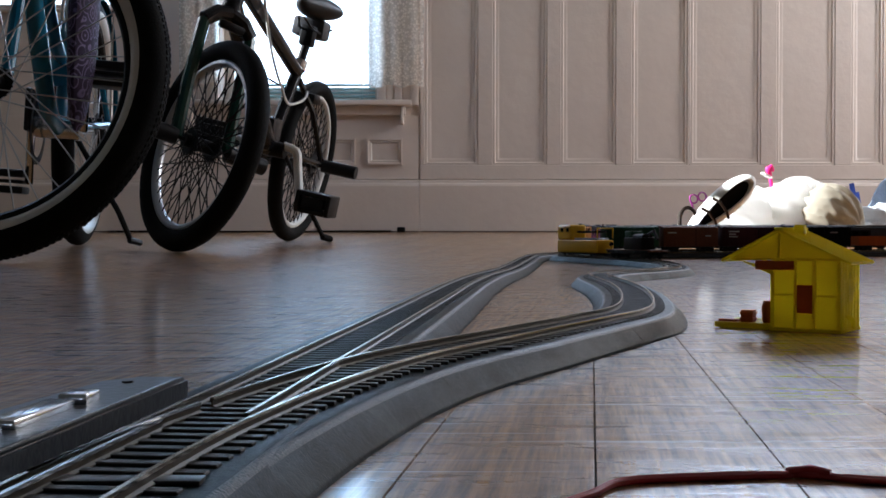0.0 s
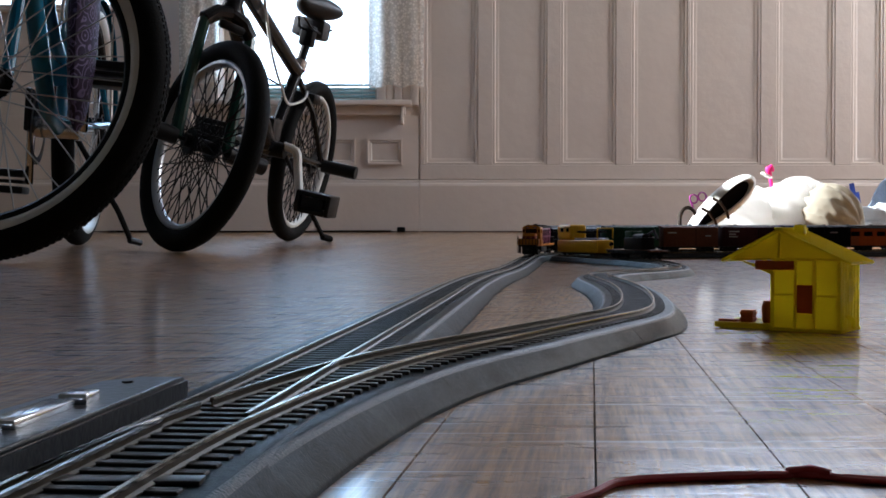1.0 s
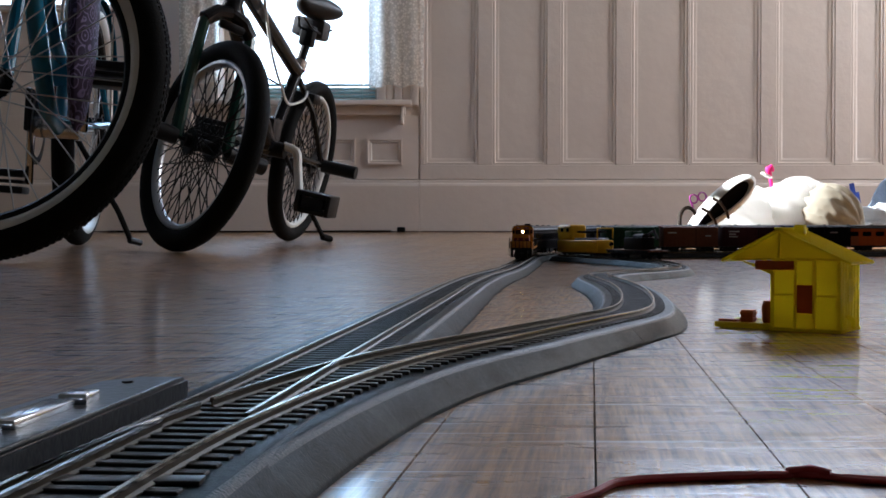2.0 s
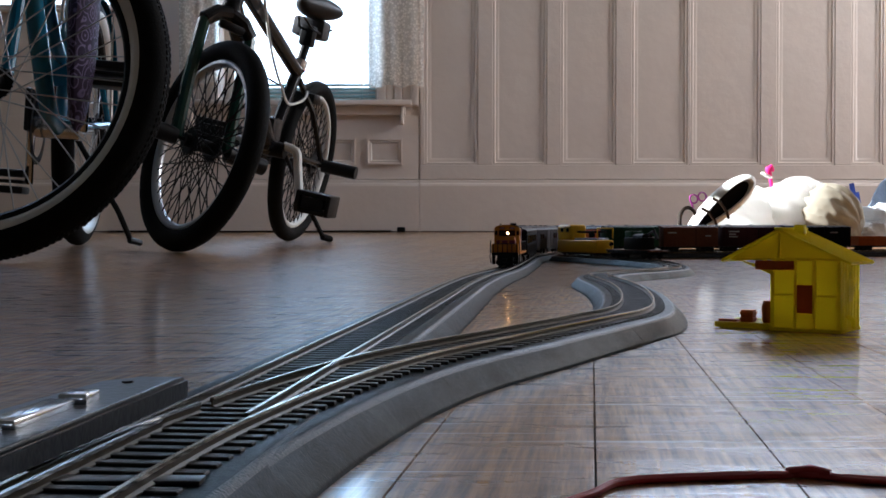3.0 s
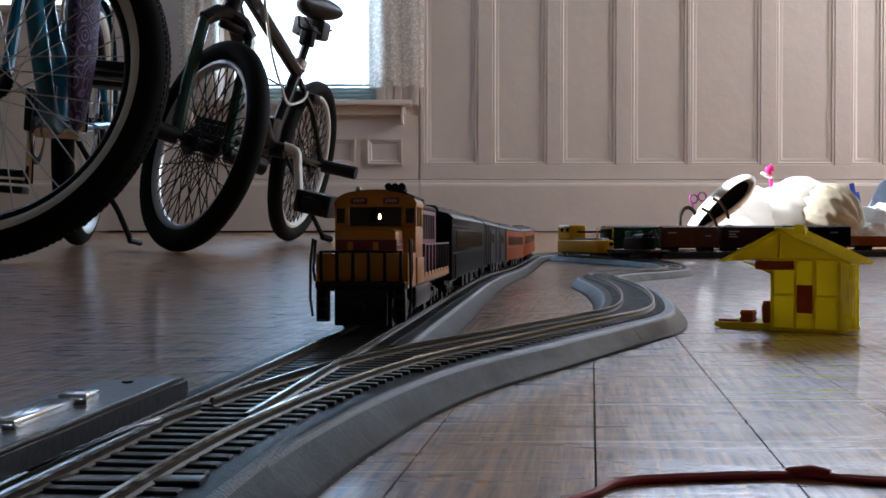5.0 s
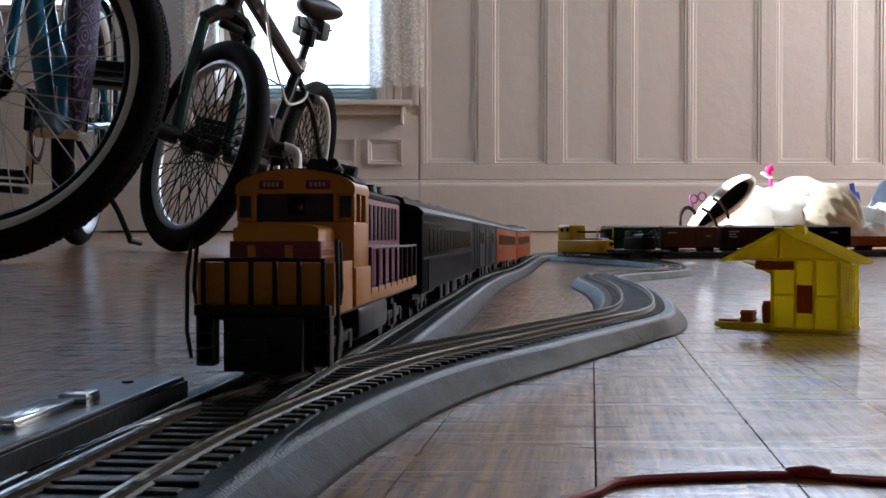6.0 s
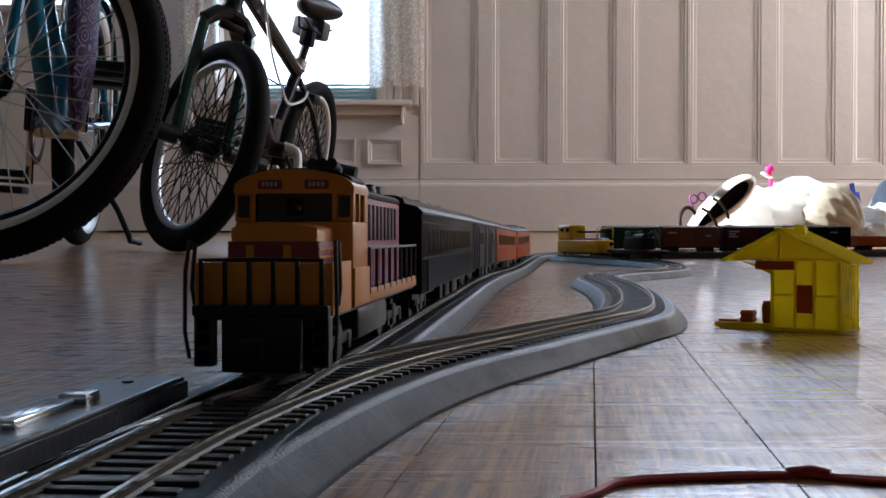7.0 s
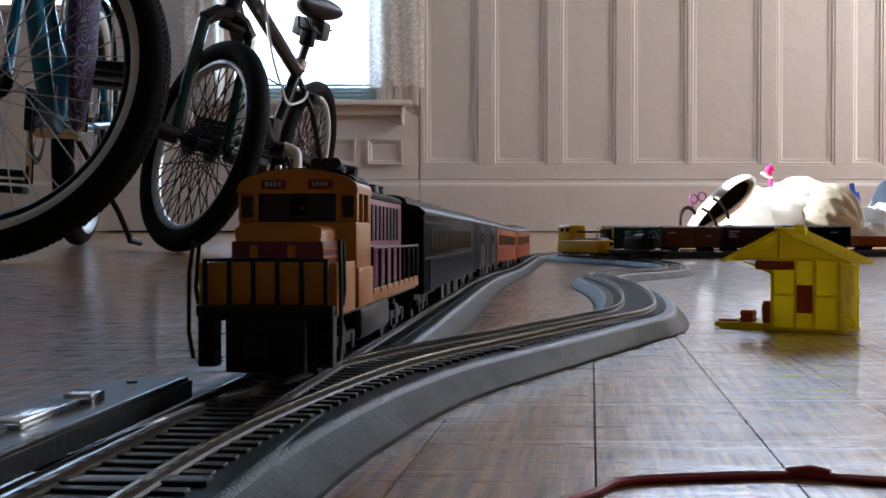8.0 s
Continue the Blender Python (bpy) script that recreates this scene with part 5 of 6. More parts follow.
def small_bicycle():
    m, wb = place_bike((-0.641, 2.45), (-0.484, 3.32), 13.0)
    R = 0.251
    t = base("small_bicycle", "black and dark green child's stunt bicycle on its kickstand", "bicycle", m)
    dx = wb - 0.80
    steer_axis = Vector((-0.022, 0, 0.125)).normalized()
    pivot = Matrix.Translation((0.700 + dx, 0, 0.565))
    turned = pivot @ Matrix.Rotation(radians(50), 4, steer_axis) @ pivot.inverted() @ Matrix.Translation((dx, 0, 0))
    turned = settle(t, turned @ pose(0.80, 0, R), R) @ turned
    wheel(t, turned @ pose(0.80, 0, R), R, 0.025, 72, 1.5, M_DULLSTEEL, M_DARKMETAL, spoke_r=0.0015)
    wheel(t, pose(0, 0, R), R, 0.0225, 72, 1.5, M_WHITERIM, M_DARKMETAL, spoke_r=0.0015)
    bb, seat, head0, head1 = Vector((0.34, 0, 0.275)), Vector((0.235, 0, 0.50)), Vector((0.700 + dx, 0, 0.565)), Vector((0.672 + dx, 0, 0.69))
    part("down_tube", tube([bb, bb.lerp(head0, 0.5) + Vector((0, 0, 0.012)), head0 + Vector((-0.01, 0, 0.02))], 0.024, 14), M_FRAMEBLACK, t)
    part("top_tube", tube([seat, head1 + Vector((0, 0, -0.04))], 0.019, 12), M_FRAMEBLACK, t)
    part("seat_tube", tube([bb, seat + Vector((-0.006, 0, 0.015))], 0.017, 12), M_FRAMEBLACK, t)
    part("head_tube", tube([head0, head1], 0.023, 14), M_FRAMEBLACK, t)
    part("headset_collar", tube([head1, head1 + Vector((-0.004, 0, 0.02))], 0.026, 14), M_CHROME, t)
    for y in (-1, 1):
        part("chain_stay", tube([bb + Vector((0, y * 0.02, 0)), (0.15, y * 0.045, 0.262), (0, y * 0.058, R)], 0.010, 8), M_FRAMEBLACK, t)
        part("seat_stay", tube([seat + Vector((0, y * 0.012, -0.02)), (0.15, y * 0.045, 0.40), (0, y * 0.058, R)], 0.009, 8), M_FRAMEBLACK, t)
        part("fork_leg", tube([(0.715, y * 0.030, 0.548), (0.722, y * 0.062, 0.52), (0.760, y * 0.066, 0.38), (0.80, y * 0.066, R)], 0.015, 10), M_FRAMEGREEN, t, "dark green fork leg").matrix_basis = turned
        part("fork_crown_arch", tube([(0.712, y * 0.002, 0.560), (0.716, y * 0.035, 0.552), (0.722, y * 0.062, 0.525)], 0.018, 10), M_FRAMEBLACK, t).matrix_basis = turned
        part("front_peg", cyl((0.80, y * 0.068, R), (0.80, y * 0.170, R), 0.020, n=18), M_BLACK, t).matrix_basis = turned
        part("rear_peg", cyl((0, y * 0.062, R), (0, y * 0.170, R), 0.020, n=18), M_BLACK, t)
    part("brake_caliper", box(0.728, 0.750, -0.032, 0.032, 0.520, 0.540, 0.006), M_DARKMETAL, t).matrix_basis = turned
    part("seat_post", tube([seat, (0.205, 0, 0.585)], 0.0125, 12), M_DARKMETAL, t)
    part("seat_clamp", tube([(0.231, 0, 0.508), (0.224, 0, 0.535)], 0.022, 14), M_CHROME, t, "pale seat clamp")
    sad = bmesh.new()
    bmesh.ops.create_uvsphere(sad, u_segments=24, v_segments=12, radius=1.0)
    for v in sad.verts:
        f = (v.co.x + 1) / 2
        v.co = Vector((0.19 + v.co.x * 0.135, v.co.y * (0.088 - 0.060 * f), 0.692 + v.co.z * 0.034 + 0.016 * (1 - f) ** 2))
    part("saddle", sad, M_BLACK, t)
    for y in (-0.02, 0.02):
        part("saddle_rail", tube([(0.10, y * 1.6, 0.650), (0.16, y, 0.628), (0.24, y, 0.628), (0.29, y * 0.4, 0.650)], 0.0035, 8), M_DARKMETAL, t)
    part("saddle_bag", box(0.095, 0.165, -0.070, 0.030, 0.612, 0.668, 0.010), M_SADDLEBAG, t)
    part("saddle_clamp", box(0.185, 0.225, -0.02, 0.02, 0.580, 0.640, 0.006), M_DARKMETAL, t)
    ringp = part("chainring", band(0.050, 0.062, -0.040, 36), M_DARKMETAL, t)
    ringp.matrix_basis = Matrix.Translation(bb)
    for k in range(4):
        b = box(0.0, 0.055, -0.0425, -0.0375, -0.006, 0.006)
        sp = part("chainring_arm", b, M_DARKMETAL, ringp)
        sp.matrix_basis = Matrix.Rotation(math.pi / 2 * k, 4, "Y")
    part("bottom_bracket", cyl(bb + Vector((0, -0.05, 0)), bb + Vector((0, 0.05, 0)), 0.022, n=18), M_DARKMETAL, t)
    ca, L = radians(-128), 0.14
    tip = bb + Vector((math.cos(ca) * L * -0.2, 0.125, -L * 0.86))
    tip2 = bb + Vector((math.cos(ca) * L * 0.2, -0.062, L * 0.10)) + Vector((0.13, 0, 0))
    part("crank_arm", tube(smooth_line([bb + Vector((0, 0.045, 0.014)), bb + Vector((0, 0.082, 0.006)), bb + Vector((0.002, 0.096, -0.035)), tip], 0.012), 0.012, 10), M_WHITERIM, t, "pale bent crank arm")
    part("crank_arm", tube([bb + Vector((0, -0.055, 0)), tip2], 0.009, 10), M_DULLSTEEL, t, "dull metal crank arm")
    for p, y in ((tip, 0.0), (tip2, -0.095)):
        bm = box(p.x - 0.045, p.x + 0.045, p.y + y, p.y + y + 0.014, p.z - 0.030, p.z + 0.030, 0.004)
        for z in (-0.030, 0.016):
            bm_box(bm, p.x - 0.042, p.x + 0.042, p.y + y + 0.012, p.y + y + 0.088, p.z + z, p.z + z + 0.014, 0.003)
        bm_box(bm, p.x - 0.045, p.x + 0.045, p.y + y + 0.086, p.y + y + 0.100, p.z - 0.030, p.z + 0.030, 0.004)
        bm_cyl(bm, (p.x, p.y + y, p.z), (p.x, p.y + y + 0.09, p.z), 0.013, n=12)
        pd = part("pedal", bm, M_BLACK, t)
        for k in (-0.045, 0.041):
            part("reflector", box(p.x + k, p.x + k + 0.004, p.y + y + 0.02, p.y + y + 0.08, p.z - 0.014, p.z + 0.014), M_BLACK, pd)
    part("kickstand", tube([bb + Vector((-0.08, 0.025, -0.01)), (0.16, 0.10, 0.12), (0.13, 0.150, 0.046)], 0.007, 8), M_DARKMETAL, t)
    part("kickstand_foot", tube([(0.135, 0.146, 0.05), (0.105, 0.165, 0.046)], 0.010, 8), M_RUBBER, t)
    part("brake_cable", tube(smooth_line([(0.66, 0.025, 0.64), (0.56, 0.035, 0.52), (0.43, 0.035, 0.44), (0.33, 0.03, 0.405), (0.24, 0.04, 0.43), (0.20, 0.03, 0.46)], 0.015), 0.0035, 8), M_WHITERIM, t, "pale brake cable")
    part("chain_guard", box(0.02, 0.36, -0.048, -0.040, 0.225, 0.325, 0.004), M_FRAMEBLACK, t)
    part("gusset", box(bb.x - 0.035, bb.x + 0.045, -0.020, 0.020, bb.z - 0.01, bb.z + 0.085, 0.012), M_FRAMEBLACK, t)
    part("rear_brake", box(0.10, 0.16, -0.045, 0.045, 0.425, 0.455, 0.01), M_DARKMETAL, t)
    part("brake_cable", tube(smooth_line([(0.66 + dx, -0.03, 0.66), (0.62, -0.045, 0.54), (0.48, -0.04, 0.47), (0.36, -0.035, 0.46), (0.22, -0.03, 0.45)], 0.02), 0.003, 8), M_RUBBER, t)
    for k in range(5):
        u = 0.28 + 0.11 * k
        c = bb.lerp(head0, u)
        part("frame_decal", ring(0.016 - 0.001 * k, 0.0022, 20, 6), M_DULLSTEEL, t, "pale curl decal").matrix_basis = Matrix.Translation(c + Vector((0, 0.0255, 0.012)))
    part("stem", tube([(0.668, 0, 0.71), (0.66, 0, 0.80)], 0.015, 10), M_FRAMEBLACK, t).matrix_basis = turned
    part("handlebar", tube(smooth_line([(0.58, -0.30, 0.98), (0.62, -0.20, 0.97), (0.655, -0.07, 0.81), (0.66, 0.0, 0.80), (0.655, 0.07, 0.81), (0.62, 0.20, 0.97), (0.58, 0.30, 0.98)], 0.02), 0.011, 10), M_FRAMEBLACK, t).matrix_basis = turned


def cruiser_bicycle():
    m, wb = place_bike((-0.822, 1.885), (-0.985, 2.88), 4)
    R = 0.330
    t = base("cruiser_bicycle", "turquoise cruiser bicycle with whitewall tyres and turned front wheel", "bicycle", m)
    yaw = 73
    turned = pose(wb, 0, R) @ Matrix.Rotation(radians(yaw), 4, Vector((-0.21, 0, 0.98)).normalized())
    wheel(t, settle(t, turned, R) @ turned, R, 0.033, 36, 1.25, M_DARKMETAL, M_DULLSTEEL, whitewall=M_WHITEWALL, knobs=170, spoke_r=0.0013)
    wheel(t, pose(0, 0, R), R, 0.027, 36, 1.25, M_DARKMETAL, M_DULLSTEEL, whitewall=M_WHITERIM, knobs=0)
    bb, seat, head0, head1 = Vector((0.36, 0, 0.285)), Vector((0.22, 0, 0.70)), Vector((0.885, 0, 0.70)), Vector((0.855, 0, 0.84))
    part("down_tube", tube(smooth_line([bb, (0.50, 0, 0.33), (0.68, 0, 0.50), head0], 0.03), 0.020, 12), M_TURQUOISE, t)
    part("top_tube", tube(smooth_line([(0.30, 0, 0.45), (0.45, 0, 0.47), (0.66, 0, 0.62), head1], 0.03), 0.016, 12), M_TURQUOISE, t)
    part("seat_tube", tube([bb, seat], 0.016, 12), M_TURQUOISE, t)
    part("head_tube", tube([head0, head1], 0.022, 12), M_TURQUOISE, t)
    c, s_ = math.cos(radians(yaw)), math.sin(radians(yaw))
    for y in (-1, 1):
        foot = Vector((wb, 0, R)) + Vector((-s_ * y * 0.058, c * y * 0.058, 0))
        crown = Vector((0.895 - s_ * y * 0.050, c * y * 0.050, 0.685))
        part("fork_leg", tube(smooth_line([crown, crown.lerp(foot, 0.55) + Vector((-0.012, 0, 0)), foot], 0.03), 0.012, 10), M_TURQUOISE, t)
        part("chain_stay", tube([bb + Vector((0, y * 0.02, 0)), (0.2, y * 0.05, 0.31), (0, y * 0.06, R)], 0.009, 8), M_TURQUOISE, t)
        part("seat_stay", tube([(0.27, y * 0.012, 0.56), (0.15, y * 0.05, 0.46), (0, y * 0.06, R)], 0.008, 8), M_TURQUOISE, t)
        part("fender_stay", tube([(0.0, y * 0.064, R), (-0.02, y * 0.05, 2 * R - 0.02)], 0.003, 6), M_CHROME, t)
    part("fork_crown", box(0.875, 0.92, -0.055, 0.055, 0.675, 0.705, 0.01), M_CHROME, t)
    fb = bmesh.new()
    pts = [Vector((math.cos(a) * (R + 0.018), 0, R + math.sin(a) * (R + 0.018))) for a in (radians(10 + i * 8) for i in range(22))]
    rows = [[fb.verts.new((p.x, h, p.z - dz)) for h, dz in ((-0.035, 0.02), (-0.022, 0.004), (0, 0), (0.022, 0.004), (0.035, 0.02))] for p in pts]
    for r0, r1 in zip(rows, rows[1:]):
        for j in range(4):
            fb.faces.new((r0[j], r0[j + 1], r1[j + 1], r1[j]))
    fd = part("rear_fender", fb, M_TURQUOISE, t)
    fd.modifiers.new("thick", "SOLIDIFY").thickness = 0.002
    part("chainring", band(0.070, 0.088, -0.045, 48), M_DARKMETAL, t).matrix_basis = Matrix.Translation(bb)
    part("chain_guard", box(0.02, 0.44, -0.062, -0.048, 0.27, 0.37, 0.006), M_FRAMEBLACK, t)
    part("bottom_bracket", cyl(bb + Vector((0, -0.05, 0)), bb + Vector((0, 0.05, 0)), 0.024, n=16), M_CHROME, t)
    a0 = bb + Vector((0.02, 0.06, 0))
    tip = bb + Vector((0.10, 0.075, 0.125))
    part("crank_arm", tube([a0, tip], 0.010, 10), M_CHROME, t, "chrome crank arm")
    tip2 = bb + Vector((-0.08, -0.075, -0.13))
    part("crank_arm", tube([bb + Vector((0, -0.06, 0)), tip2], 0.010, 10), M_CHROME, t, "chrome crank arm")
    for p, y0 in ((tip, 0.005), (tip2, -0.105)):
        pd = part("pedal", box(p.x - 0.045, p.x + 0.045, p.y + y0, p.y + y0 + 0.10, p.z - 0.004, p.z + 0.004, 0.002), M_BLACK, t)
        for dz in (-0.020, 0.020):
            part("pedal_tread", box(p.x - 0.042, p.x + 0.042, p.y + y0, p.y + y0 + 0.10, p.z + dz - 0.009, p.z + dz + 0.009, 0.005), M_BLACK, pd)
    part("kickstand", tube([(0.28, 0.03, 0.27), (0.22, 0.13, 0.10), (0.205, 0.165, 0.025)], 0.007, 8), M_DARKMETAL, t, "dark metal kickstand")
    part("kickstand_foot", tube([(0.212, 0.160, 0.030), (0.185, 0.185, 0.024)], 0.008, 8), M_DARKMETAL, t)
    bag = bmesh.new()
    bmesh.ops.create_uvsphere(bag, u_segments=20, v_segments=14, radius=1.0)
    for v in bag.verts:
        k = 1 + 0.06 * noise.noise(v.co * 3)
        v.co = Vector((0.55 + v.co.x * 0.09 * k, 0.075 + v.co.y * 0.030 * k, 0.53 + v.co.z * 0.26 * k))
    part("frame_bag", bag, M_PAISLEY, t, "purple paisley fabric bag")
    part("brake_cable", tube(smooth_line([(0.80, 0.03, 0.80), (0.72, 0.06, 0.60), (0.66, 0.05, 0.50), (0.58, 0.045, 0.52), (0.50, 0.02, 0.62)], 0.02), 0.0035, 8), M_WHITERIM, t, "pale brake cable")
    part("seat_post", tube([seat, (0.20, 0, 0.82)], 0.013, 10), M_CHROME, t)
    sad = bmesh.new()
    bmesh.ops.create_uvsphere(sad, u_segments=20, v_segments=12, radius=1.0)
    for v in sad.verts:
        f = (v.co.x + 1) / 2
        v.co = Vector((0.19 + v.co.x * 0.14, v.co.y * (0.11 - 0.085 * f), 0.85 + v.co.z * 0.035))
    part("saddle", sad, M_BLACK, t)
    part("stem", tube([head1, (0.755, 0, 0.95)], 0.014, 10), M_CHROME, t)
    part("handlebar", tube(smooth_line([(0.52 * c + 0.2, -0.30, 1.02), (0.70, -0.20, 1.03), (0.755, 0.0, 0.95), (0.80, 0.20, 1.03), (0.70, 0.33, 1.02)], 0.03), 0.011, 10), M_CHROME, t)


small_bicycle()
cruiser_bicycle()


# ---- heap in the sun ----
def lump(center, size, seed, fold, squash=0.35, seg=48):
    """A soft sack-like form with drawn creases, flat underneath."""
    bm = bmesh.new()
    bmesh.ops.create_uvsphere(bm, u_segments=seg, v_segments=seg // 2, radius=1.0)
    for v in bm.verts:
        p = v.co.copy()
        n1 = noise.noise(p * 1.3 + Vector((seed, 0, 0)))
        w = p + Vector((noise.noise(p * 2 + Vector((0, seed, 0))), noise.noise(p * 2 + Vector((0, 0, seed))), 0)) * 0.35
        crease = abs(noise.noise(Vector((w.x * 1.4 + seed, w.y * 1.4, (w.z + 0.5 * w.x) * 4.5))))
        fine = abs(noise.noise(Vector((w.x * 3 + seed, w.y * 3, (w.z - 0.4 * w.x) * 11))))
        k = 1 + 0.10 * n1 - fold * (0.35 - crease) - 0.25 * fold * (0.4 - fine)
        q = Vector((p.x * size[0] * k, p.y * size[1] * k, p.z * size[2] * k))
        if q.z < -size[2] * squash:
            q.z = -size[2] * squash
        v.co = Vector(center) + q + Vector((0, 0, size[2] * squash))
    return bm


def pleated(center, size):
    """A sack end whose film is drawn in pleats to a knot low on its right side."""
    bm = bmesh.new()
    bmesh.ops.create_uvsphere(bm, u_segments=120, v_segments=60, radius=1.0)
    g = Vector((0.80, -0.50, -0.25)).normalized()
    a = g.orthogonal().normalized()
    b = g.cross(a)
    for v in bm.verts:
        p = v.co.copy()
        phi = math.atan2(p.dot(b), p.dot(a))
        near = max(0.0, 0.5 + 0.5 * p.dot(g))
        wob = 1.3 * noise.noise(p * 1.7) + 0.7 * noise.noise(p * 4)
        k = 1 + 0.050 * (0.35 + near) * math.sin(15 * phi + 1.6 * wob) * (1 - near ** 6) + 0.008 * math.sin(41 * phi + 2 * wob) - 0.10 * near ** 8 + 0.025 * wob
        z = max(p.z * k, -0.28)
        v.co = Vector(center) + Vector((p.x * k * size[0], p.y * k * size[1], (z + 0.28) * size[2]))
    return bm


def ground(x, y):
    return (x, y, floor_z(x, y))


def build_heap():
    t = base("plastic_bag", "thin white plastic bag lit through by the sun", "plastic bag")
    part("bag_film", lump(ground(1.005, 3.02), (0.17, 0.13, 0.150), 3.1, 0.12, 0.25, 110), M_BAG, t)
    part("bag_side", lump(ground(0.865, 3.02), (0.13, 0.11, 0.130), 8.2, 0.12, 0.25, 90), M_BAG, t)
    part("gathered_end", pleated(ground(1.060, 2.945), (0.105, 0.075, 0.128)), M_BAGSHADE, t, "cream bag film gathered in pleats, coloured darker as the bag's shaded side")
    # shoe standing on its side against the bag
    sh = base("white_shoe", "white child's shoe with dark lining resting on the bag", "shoe", pose(0.735, 2.86, 0.128, 0, -40, 6))
    sole = bmesh.new()
    up = bmesh.new()
    inner = bmesh.new()
    n = 40
    for bmx, inset, z0, z1 in ((sole, 0.0, -0.004, 0.010), (inner, 0.010, 0.030, 0.034)):
        lo, hi = [], []
        for i in range(n):
            a = 2 * math.pi * i / n
            w = 0.036 + 0.008 * math.cos(a)
            x, y = (0.116 - inset) * math.cos(a), (w - inset) * math.sin(a)
            lo.append(bmx.verts.new((x, z0 - 0.02, y)))
            hi.append(bmx.verts.new((x, z1 - 0.02, y)))
        bmx.faces.new(hi)
        bmx.faces.new(lo[::-1])
        for i in range(n):
            bmx.faces.new((lo[i], lo[(i + 1) % n], hi[(i + 1) % n], hi[i]))
        bmesh.ops.recalc_face_normals(bmx, faces=bmx.faces)
    rows = []
    for j, (off, h) in enumerate(((0.0, 0.010), (0.002, -0.005), (-0.001, -0.022), (-0.010, -0.034), (-0.014, -0.036), (-0.016, -0.030), (-0.012, 0.000))):
        rows.append([up.verts.new(((0.114 + off) * math.cos(2 * math.pi * i / n), h - 0.014, (0.035 + off + 0.008 * math.cos(2 * math.pi * i / n)) * math.sin(2 * math.pi * i / n))) for i in range(n)])
    for r0, r1 in zip(rows, rows[1:]):
        for i in range(n):
            up.faces.new((r0[i], r0[(i + 1) % n], r1[(i + 1) % n], r1[i]))
    bmesh.ops.recalc_face_normals(up, faces=up.faces)
    part("sole", sole, M_SHOEWHITE, sh)
    part("upper", up, M_SHOEWHITE, sh)
    part("lining", cyl((0, -0.030, 0), (0, -0.028, 0), 0.028, n=24), M_SHOEBLACK, sh, "black lining").matrix_basis = Matrix.Diagonal((3.3, 1, 1, 1))
    inner.free()
    for x in (-0.055, -0.015):
        part("strap", tube([(x, -0.052, -0.034), (x + 0.004, -0.060, -0.015), (x + 0.006, -0.062, 0.015), (x, -0.052, 0.034)], 0.004, 8), M_BROWNSTRAP, sh, "dark brown strap")
    st = base("sandal", "dark sandal with a loose brown strap", "sandal", pose(0.70, 2.83, floor_z(0.70, 2.83)))
    part("heel_strap", tube([(0.024 * math.cos(a) - 0.050, 0.01 * math.sin(a), 0.062 + 0.040 * math.sin(a)) for a in (2 * math.pi * i / 22 for i in range(22))], 0.0055, 8, True), M_BROWNSTRAP, st)
    part("footbed", box(-0.07, 0.11, -0.03, 0.03, 0.0, 0.022, 0.008), M_SHOEBLACK, st)
    part("toe_strap", tube([(0.05, -0.03, 0.02), (0.055, -0.02, 0.05), (0.055, 0.02, 0.05), (0.05, 0.03, 0.02)], 0.007, 8), M_SHOEBLACK, st)
    # small bright toys on top
    pk = base("pink_toy", "hot pink plastic toy with a white disc on the bag", "toy", pose(0.922, 3.02, 0.196))
    part("stalk", tube([(0.008, 0, -0.03), (0.004, 0, 0.0), (0.0, 0, 0.03)], 0.005, 10), M_PINK, pk)
    hd = bmesh.new()
    bmesh.ops.create_uvsphere(hd, u_segments=18, v_segments=12, radius=0.013)
    for v in hd.verts:
        v.co = Vector((v.co.x, v.co.y * 0.8, v.co.z * 0.95 + 0.038 + 0.003 * math.sin(v.co.x * 300)))
    part("knob", hd, M_PINK, pk)
    part("disc", cyl((-0.014, -0.012, 0.018), (-0.012, -0.012, 0.022), 0.017, n=24), M_SHOEWHITE, pk, "white disc")
    gl = base("toy_glasses", "magenta plastic toy glasses beside the shoe", "toy glasses", pose(0.690, 2.90, floor_z(0.70, 2.90) + 0.128, 0, -14, 0))
    for x in (-0.011, 0.013):
        part("lens_rim", tube([(x + 0.0105 * math.cos(a), 0, 0.012 * math.sin(a)) for a in (2 * math.pi * i / 20 for i in range(20))], 0.0024, 8, True), M_PURPLE, gl)
    part("bridge", tube([(-0.003, 0, 0.004), (0.004, 0, 0.004)], 0.002, 8), M_PURPLE, gl)
    part("temple", tube([(-0.021, 0, 0.0), (-0.016, 0.004, -0.03), (-0.006, 0.006, -0.092)], 0.0022, 8), M_PURPLE, gl)
    # cloth and toys at the heap's far end
    w = base("white_cloth", "crumpled white cloth lying beyond the bag", "cloth")
    part("cloth_fold", lump(ground(1.30, 3.04), (0.16, 0.10, 0.095), 12.4, 0.3, 0.25, 48), M_WHITECLOTH, w)
    part("cloth_fold", lump(ground(1.18, 2.93), (0.07, 0.05, 0.05), 14.1, 0.3, 0.25, 32), M_WHITECLOTH, w)
    p = base("pale_blue_cloth", "pale blue folded cloth standing up in the heap", "cloth")
    bm = bmesh.new()
    g = []
    for j in range(14):
        v = j / 13
        row = []
        for i in range(14):
            u = i / 13
            row.append(bm.verts.new((1.225 + 0.20 * u, 3.22 + 0.03 * math.sin(u * 9 + v * 3), 0.03 + (0.05 + 0.15 * min(1.0, u * 1.6)) * v)))
        g.append(row)
    for a, b in zip(g, g[1:]):
        for i in range(13):
            bm.faces.new((a[i], a[i + 1], b[i + 1], b[i]))
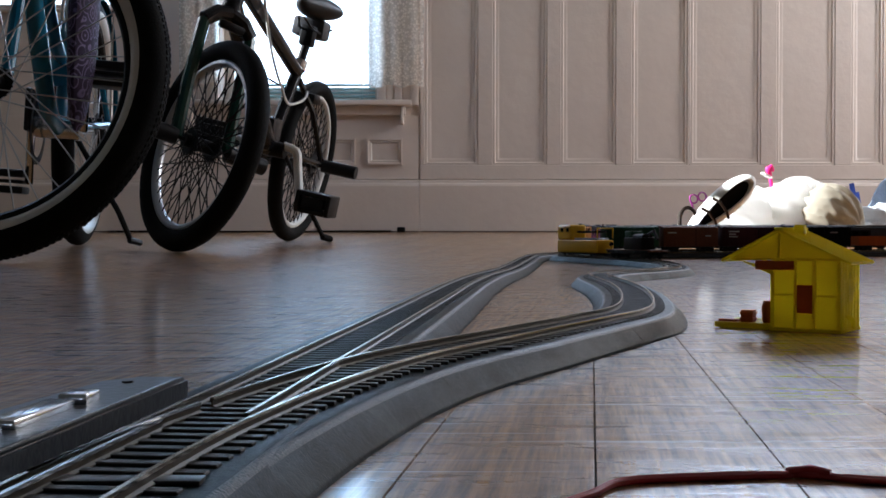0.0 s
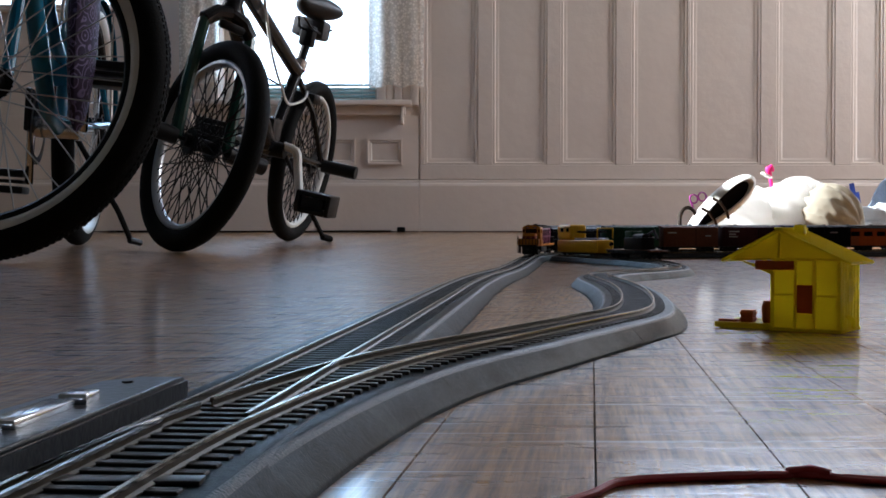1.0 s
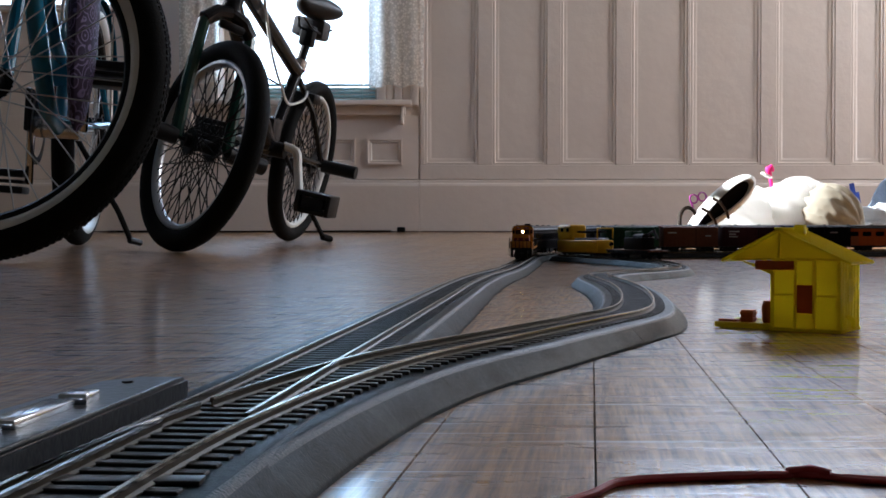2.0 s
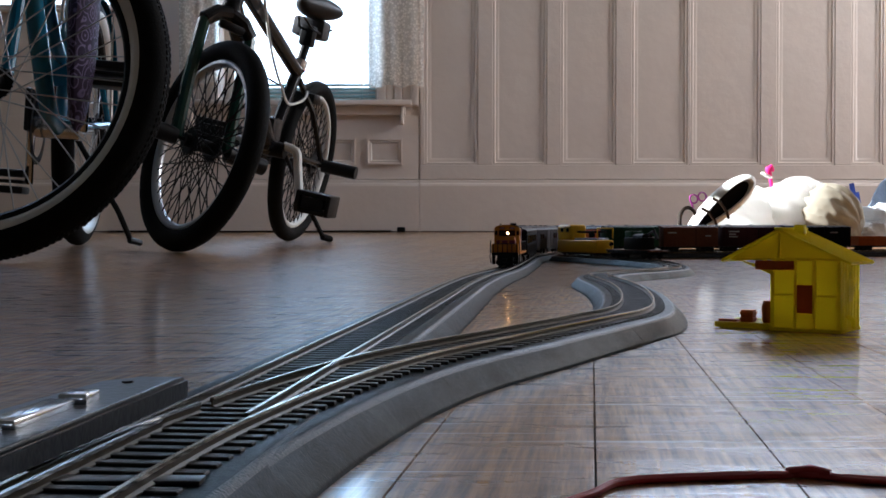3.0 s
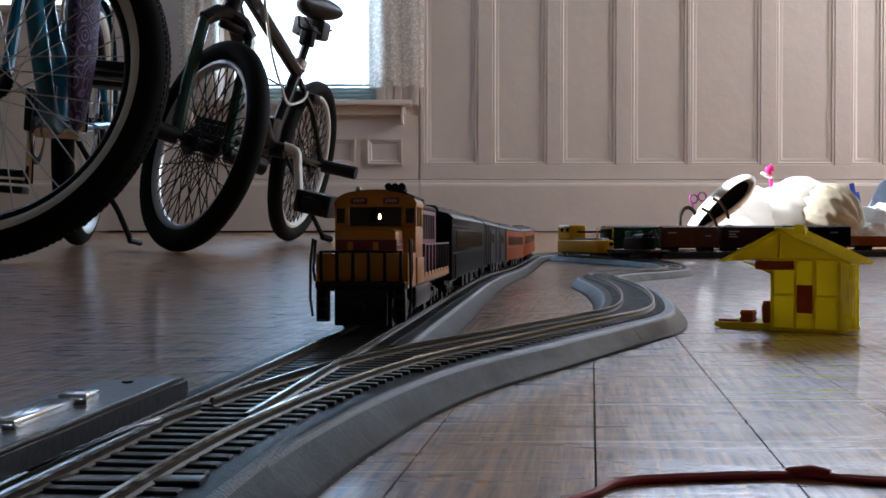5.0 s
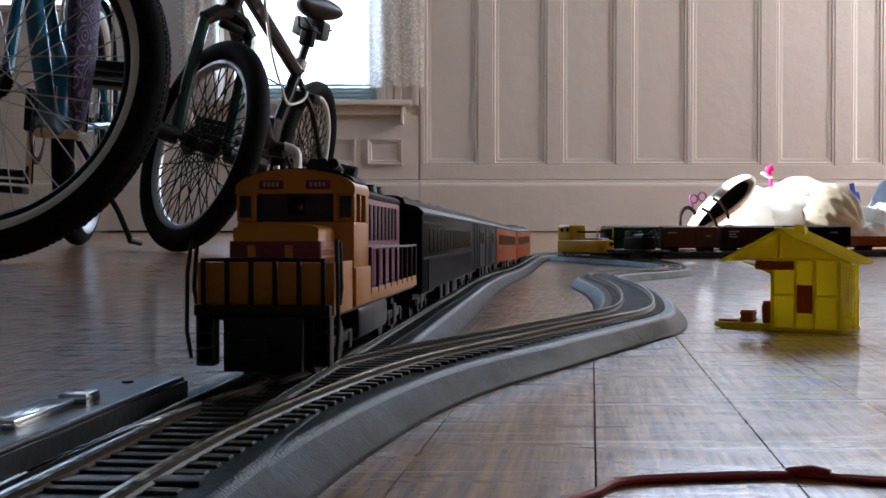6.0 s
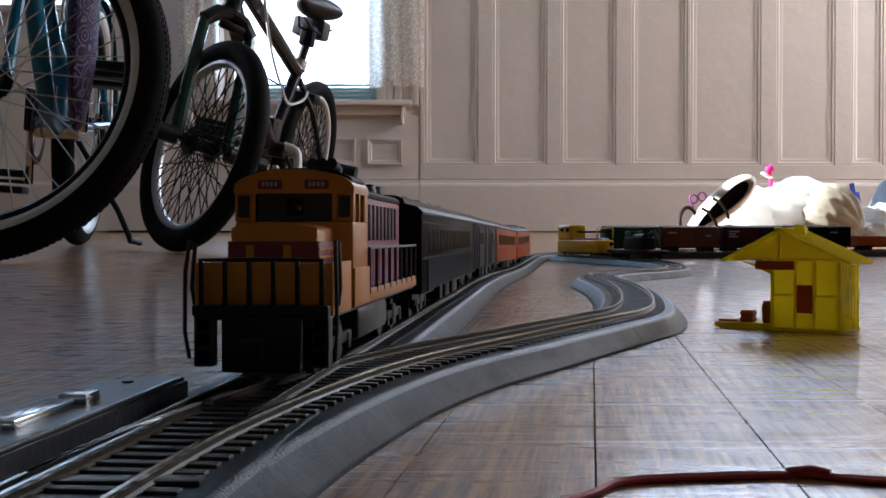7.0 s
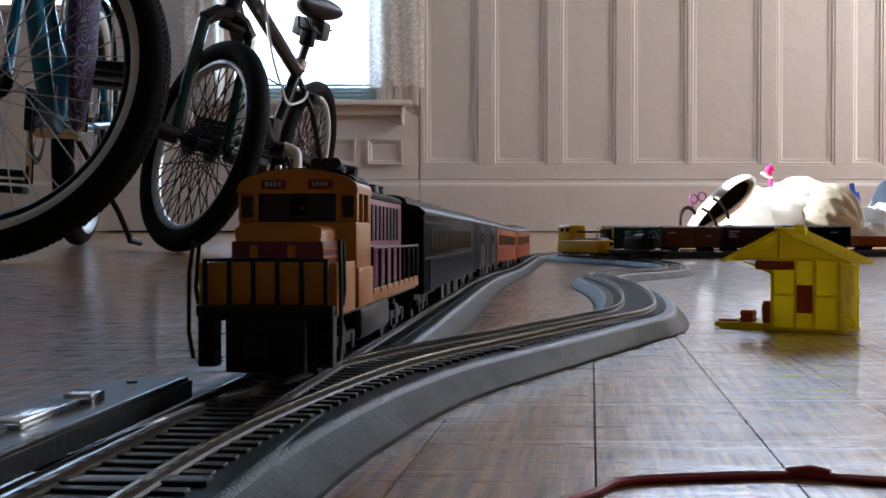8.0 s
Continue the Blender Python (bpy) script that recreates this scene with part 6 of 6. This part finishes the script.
    part("cloth_sheet", bm, M_PALEBLUE, p).modifiers.new("thick", "SOLIDIFY").thickness = 0.006
    nv = base("navy_toy", "navy blue pointed plastic toy in the heap", "toy", pose(1.245, 3.16, floor_z(1.245, 3.16), 0, -9, 0))
    part("fin", prism([(-6, 0), (6, 0), (3, 150), (-3, 150)], -16, 6), M_NAVY, nv)
    part("tip", prism([(-3, 150), (3, 150), (1, 178), (-1, 178)], -18, -4), M_NAVY, nv)
    part("foot", box(-0.03, 0.03, -0.03, 0.03, 0.0, 0.012, 0.004), M_NAVY, nv)


build_heap()

# ---- red ribbon wire on the near floor ----
def build_wire():
    t = base("red_wire", "dark red two-strand ribbon wire lying on the floor", "wire")
    for k, (dx, dy) in enumerate(((0, 0), (0.0003, 0.0016))):
        ctrl = [(0.0120 + dx, 0.170 + dy), (0.0257 + dx, 0.1865 + dy), (0.0335 + dx, 0.1965 + dy), (0.0493 + dx, 0.2002 + dy), (0.0640, 0.2020 + dy * 0.7), (0.0690, 0.2035 - dy * 0.8), (0.0760, 0.1985 + dy), (0.0900, 0.1945 + dy), (0.12, 0.185 + dy)]
        pts = smooth_line([(x, y, floor_z(x, y) + 0.00065) for x, y in ctrl], 0.0015)
        part("strand", tube(pts, 0.00065, 8), M_REDWIRE, t)
    part("knot", tube([(0.0655, 0.2028, 0.0011), (0.0700, 0.2030, 0.0016), (0.0730, 0.2010, 0.0011)], 0.0009, 8), M_REDWIRE, t)


build_wire()


def build_floor_cable():
    pts = smooth_line([(x, y, floor_z(x, y) + 0.004) for x, y in ((-1.45, 4.62), (-1.10, 4.64), (-0.90, 4.58), (-0.74, 4.63), (-0.60, 4.60), (-0.42, 4.665), (-0.20, 4.668))], 0.03)
    t = base("floor_cable", "thin dark cable lying along the baseboard", "cable")
    part("cord", tube(pts, 0.004, 8), M_RUBBER, t)
    part("plug", box(-0.20, -0.165, 4.655, 4.682, floor_z(0, 4.66), floor_z(0, 4.66) + 0.022, 0.004), M_RUBBER, t)


build_floor_cable()


# ---- moving train ----
S_AT = [0.0]
for a, b in zip(MAIN, MAIN[1:]):
    S_AT.append(S_AT[-1] + (b - a).length)


def along(s):
    i = min(max(int(s / 0.006), 0), len(MAIN) - 2)
    while i < len(MAIN) - 2 and S_AT[i + 1] < s:
        i += 1
    while i > 0 and S_AT[i] > s:
        i -= 1
    p = MAIN[i].lerp(MAIN[i + 1], (s - S_AT[i]) / (S_AT[i + 1] - S_AT[i]))
    return Vector((p.x, p.y, floor_z(p.x, p.y) + RAIL_Z))


def car_pose(s_mid, bogie):
    """Pose of a car whose two trucks stand on the main line; its own +x points to the near end."""
    a, b = along(s_mid - bogie), along(s_mid + bogie)
    d = a - b
    turn = Matrix.Rotation(math.atan2(d.y, d.x), 4, "Z") @ Matrix.Rotation(-math.asin(d.z / d.length), 4, "Y")
    return Matrix.Translation((a + b) / 2) @ turn


# distance of the train's front along the main line
FRONT = [(0.0, 2.095), (0.2, 2.035), (0.5, 1.955), (0.8, 1.885), (1.1, 1.820), (1.5, 1.730), (2.0, 1.603), (2.5, 1.460), (3.0, 1.295), (3.5, 1.065), (4.0, 0.822), (4.5, 0.562), (4.7, 0.465), (4.9, 0.387), (5.1, 0.327), (5.3, 0.283),
         (5.5, 0.252), (5.8, 0.2265), (6.0, 0.2230), (6.3, 0.2215), (7.0, 0.2215), (7.6, 0.2215), (7.7, 0.2215), (7.8, 0.2215), (7.9, 0.2215), (8.0, 0.2215)]
# a late nudge turns the whole layout a hair about a point far down the line
NUDGE = [(0.0, 0.0), (7.6, 0.0), (7.7, 0.02), (7.8, 0.78), (7.9, 0.95), (8.0, 1.0)]


def nudged(t):
    f = float(np.interp(t, [n[0] for n in NUDGE], [n[1] for n in NUDGE]))
    c = Matrix.Translation((0.10, 1.20, 0))
    return c @ Matrix.Rotation(0.00105 * f, 4, "Z") @ c.inverted()


def motions():
    places = [(LOCO, 0.0825, 0.050)] + [(c, 0.178 + 0.145 + i * 0.290, 0.100) for i, c in enumerate(COACHES)]
    for ob, back, bogie in places:
        walk(ob, [(t, nudged(t) @ car_pose(s + back, bogie)) for t, s in FRONT])
    for ob in LAYOUT:
        walk(ob, [(t, nudged(t)) for t, _ in NUDGE])


build_floor()
motions()
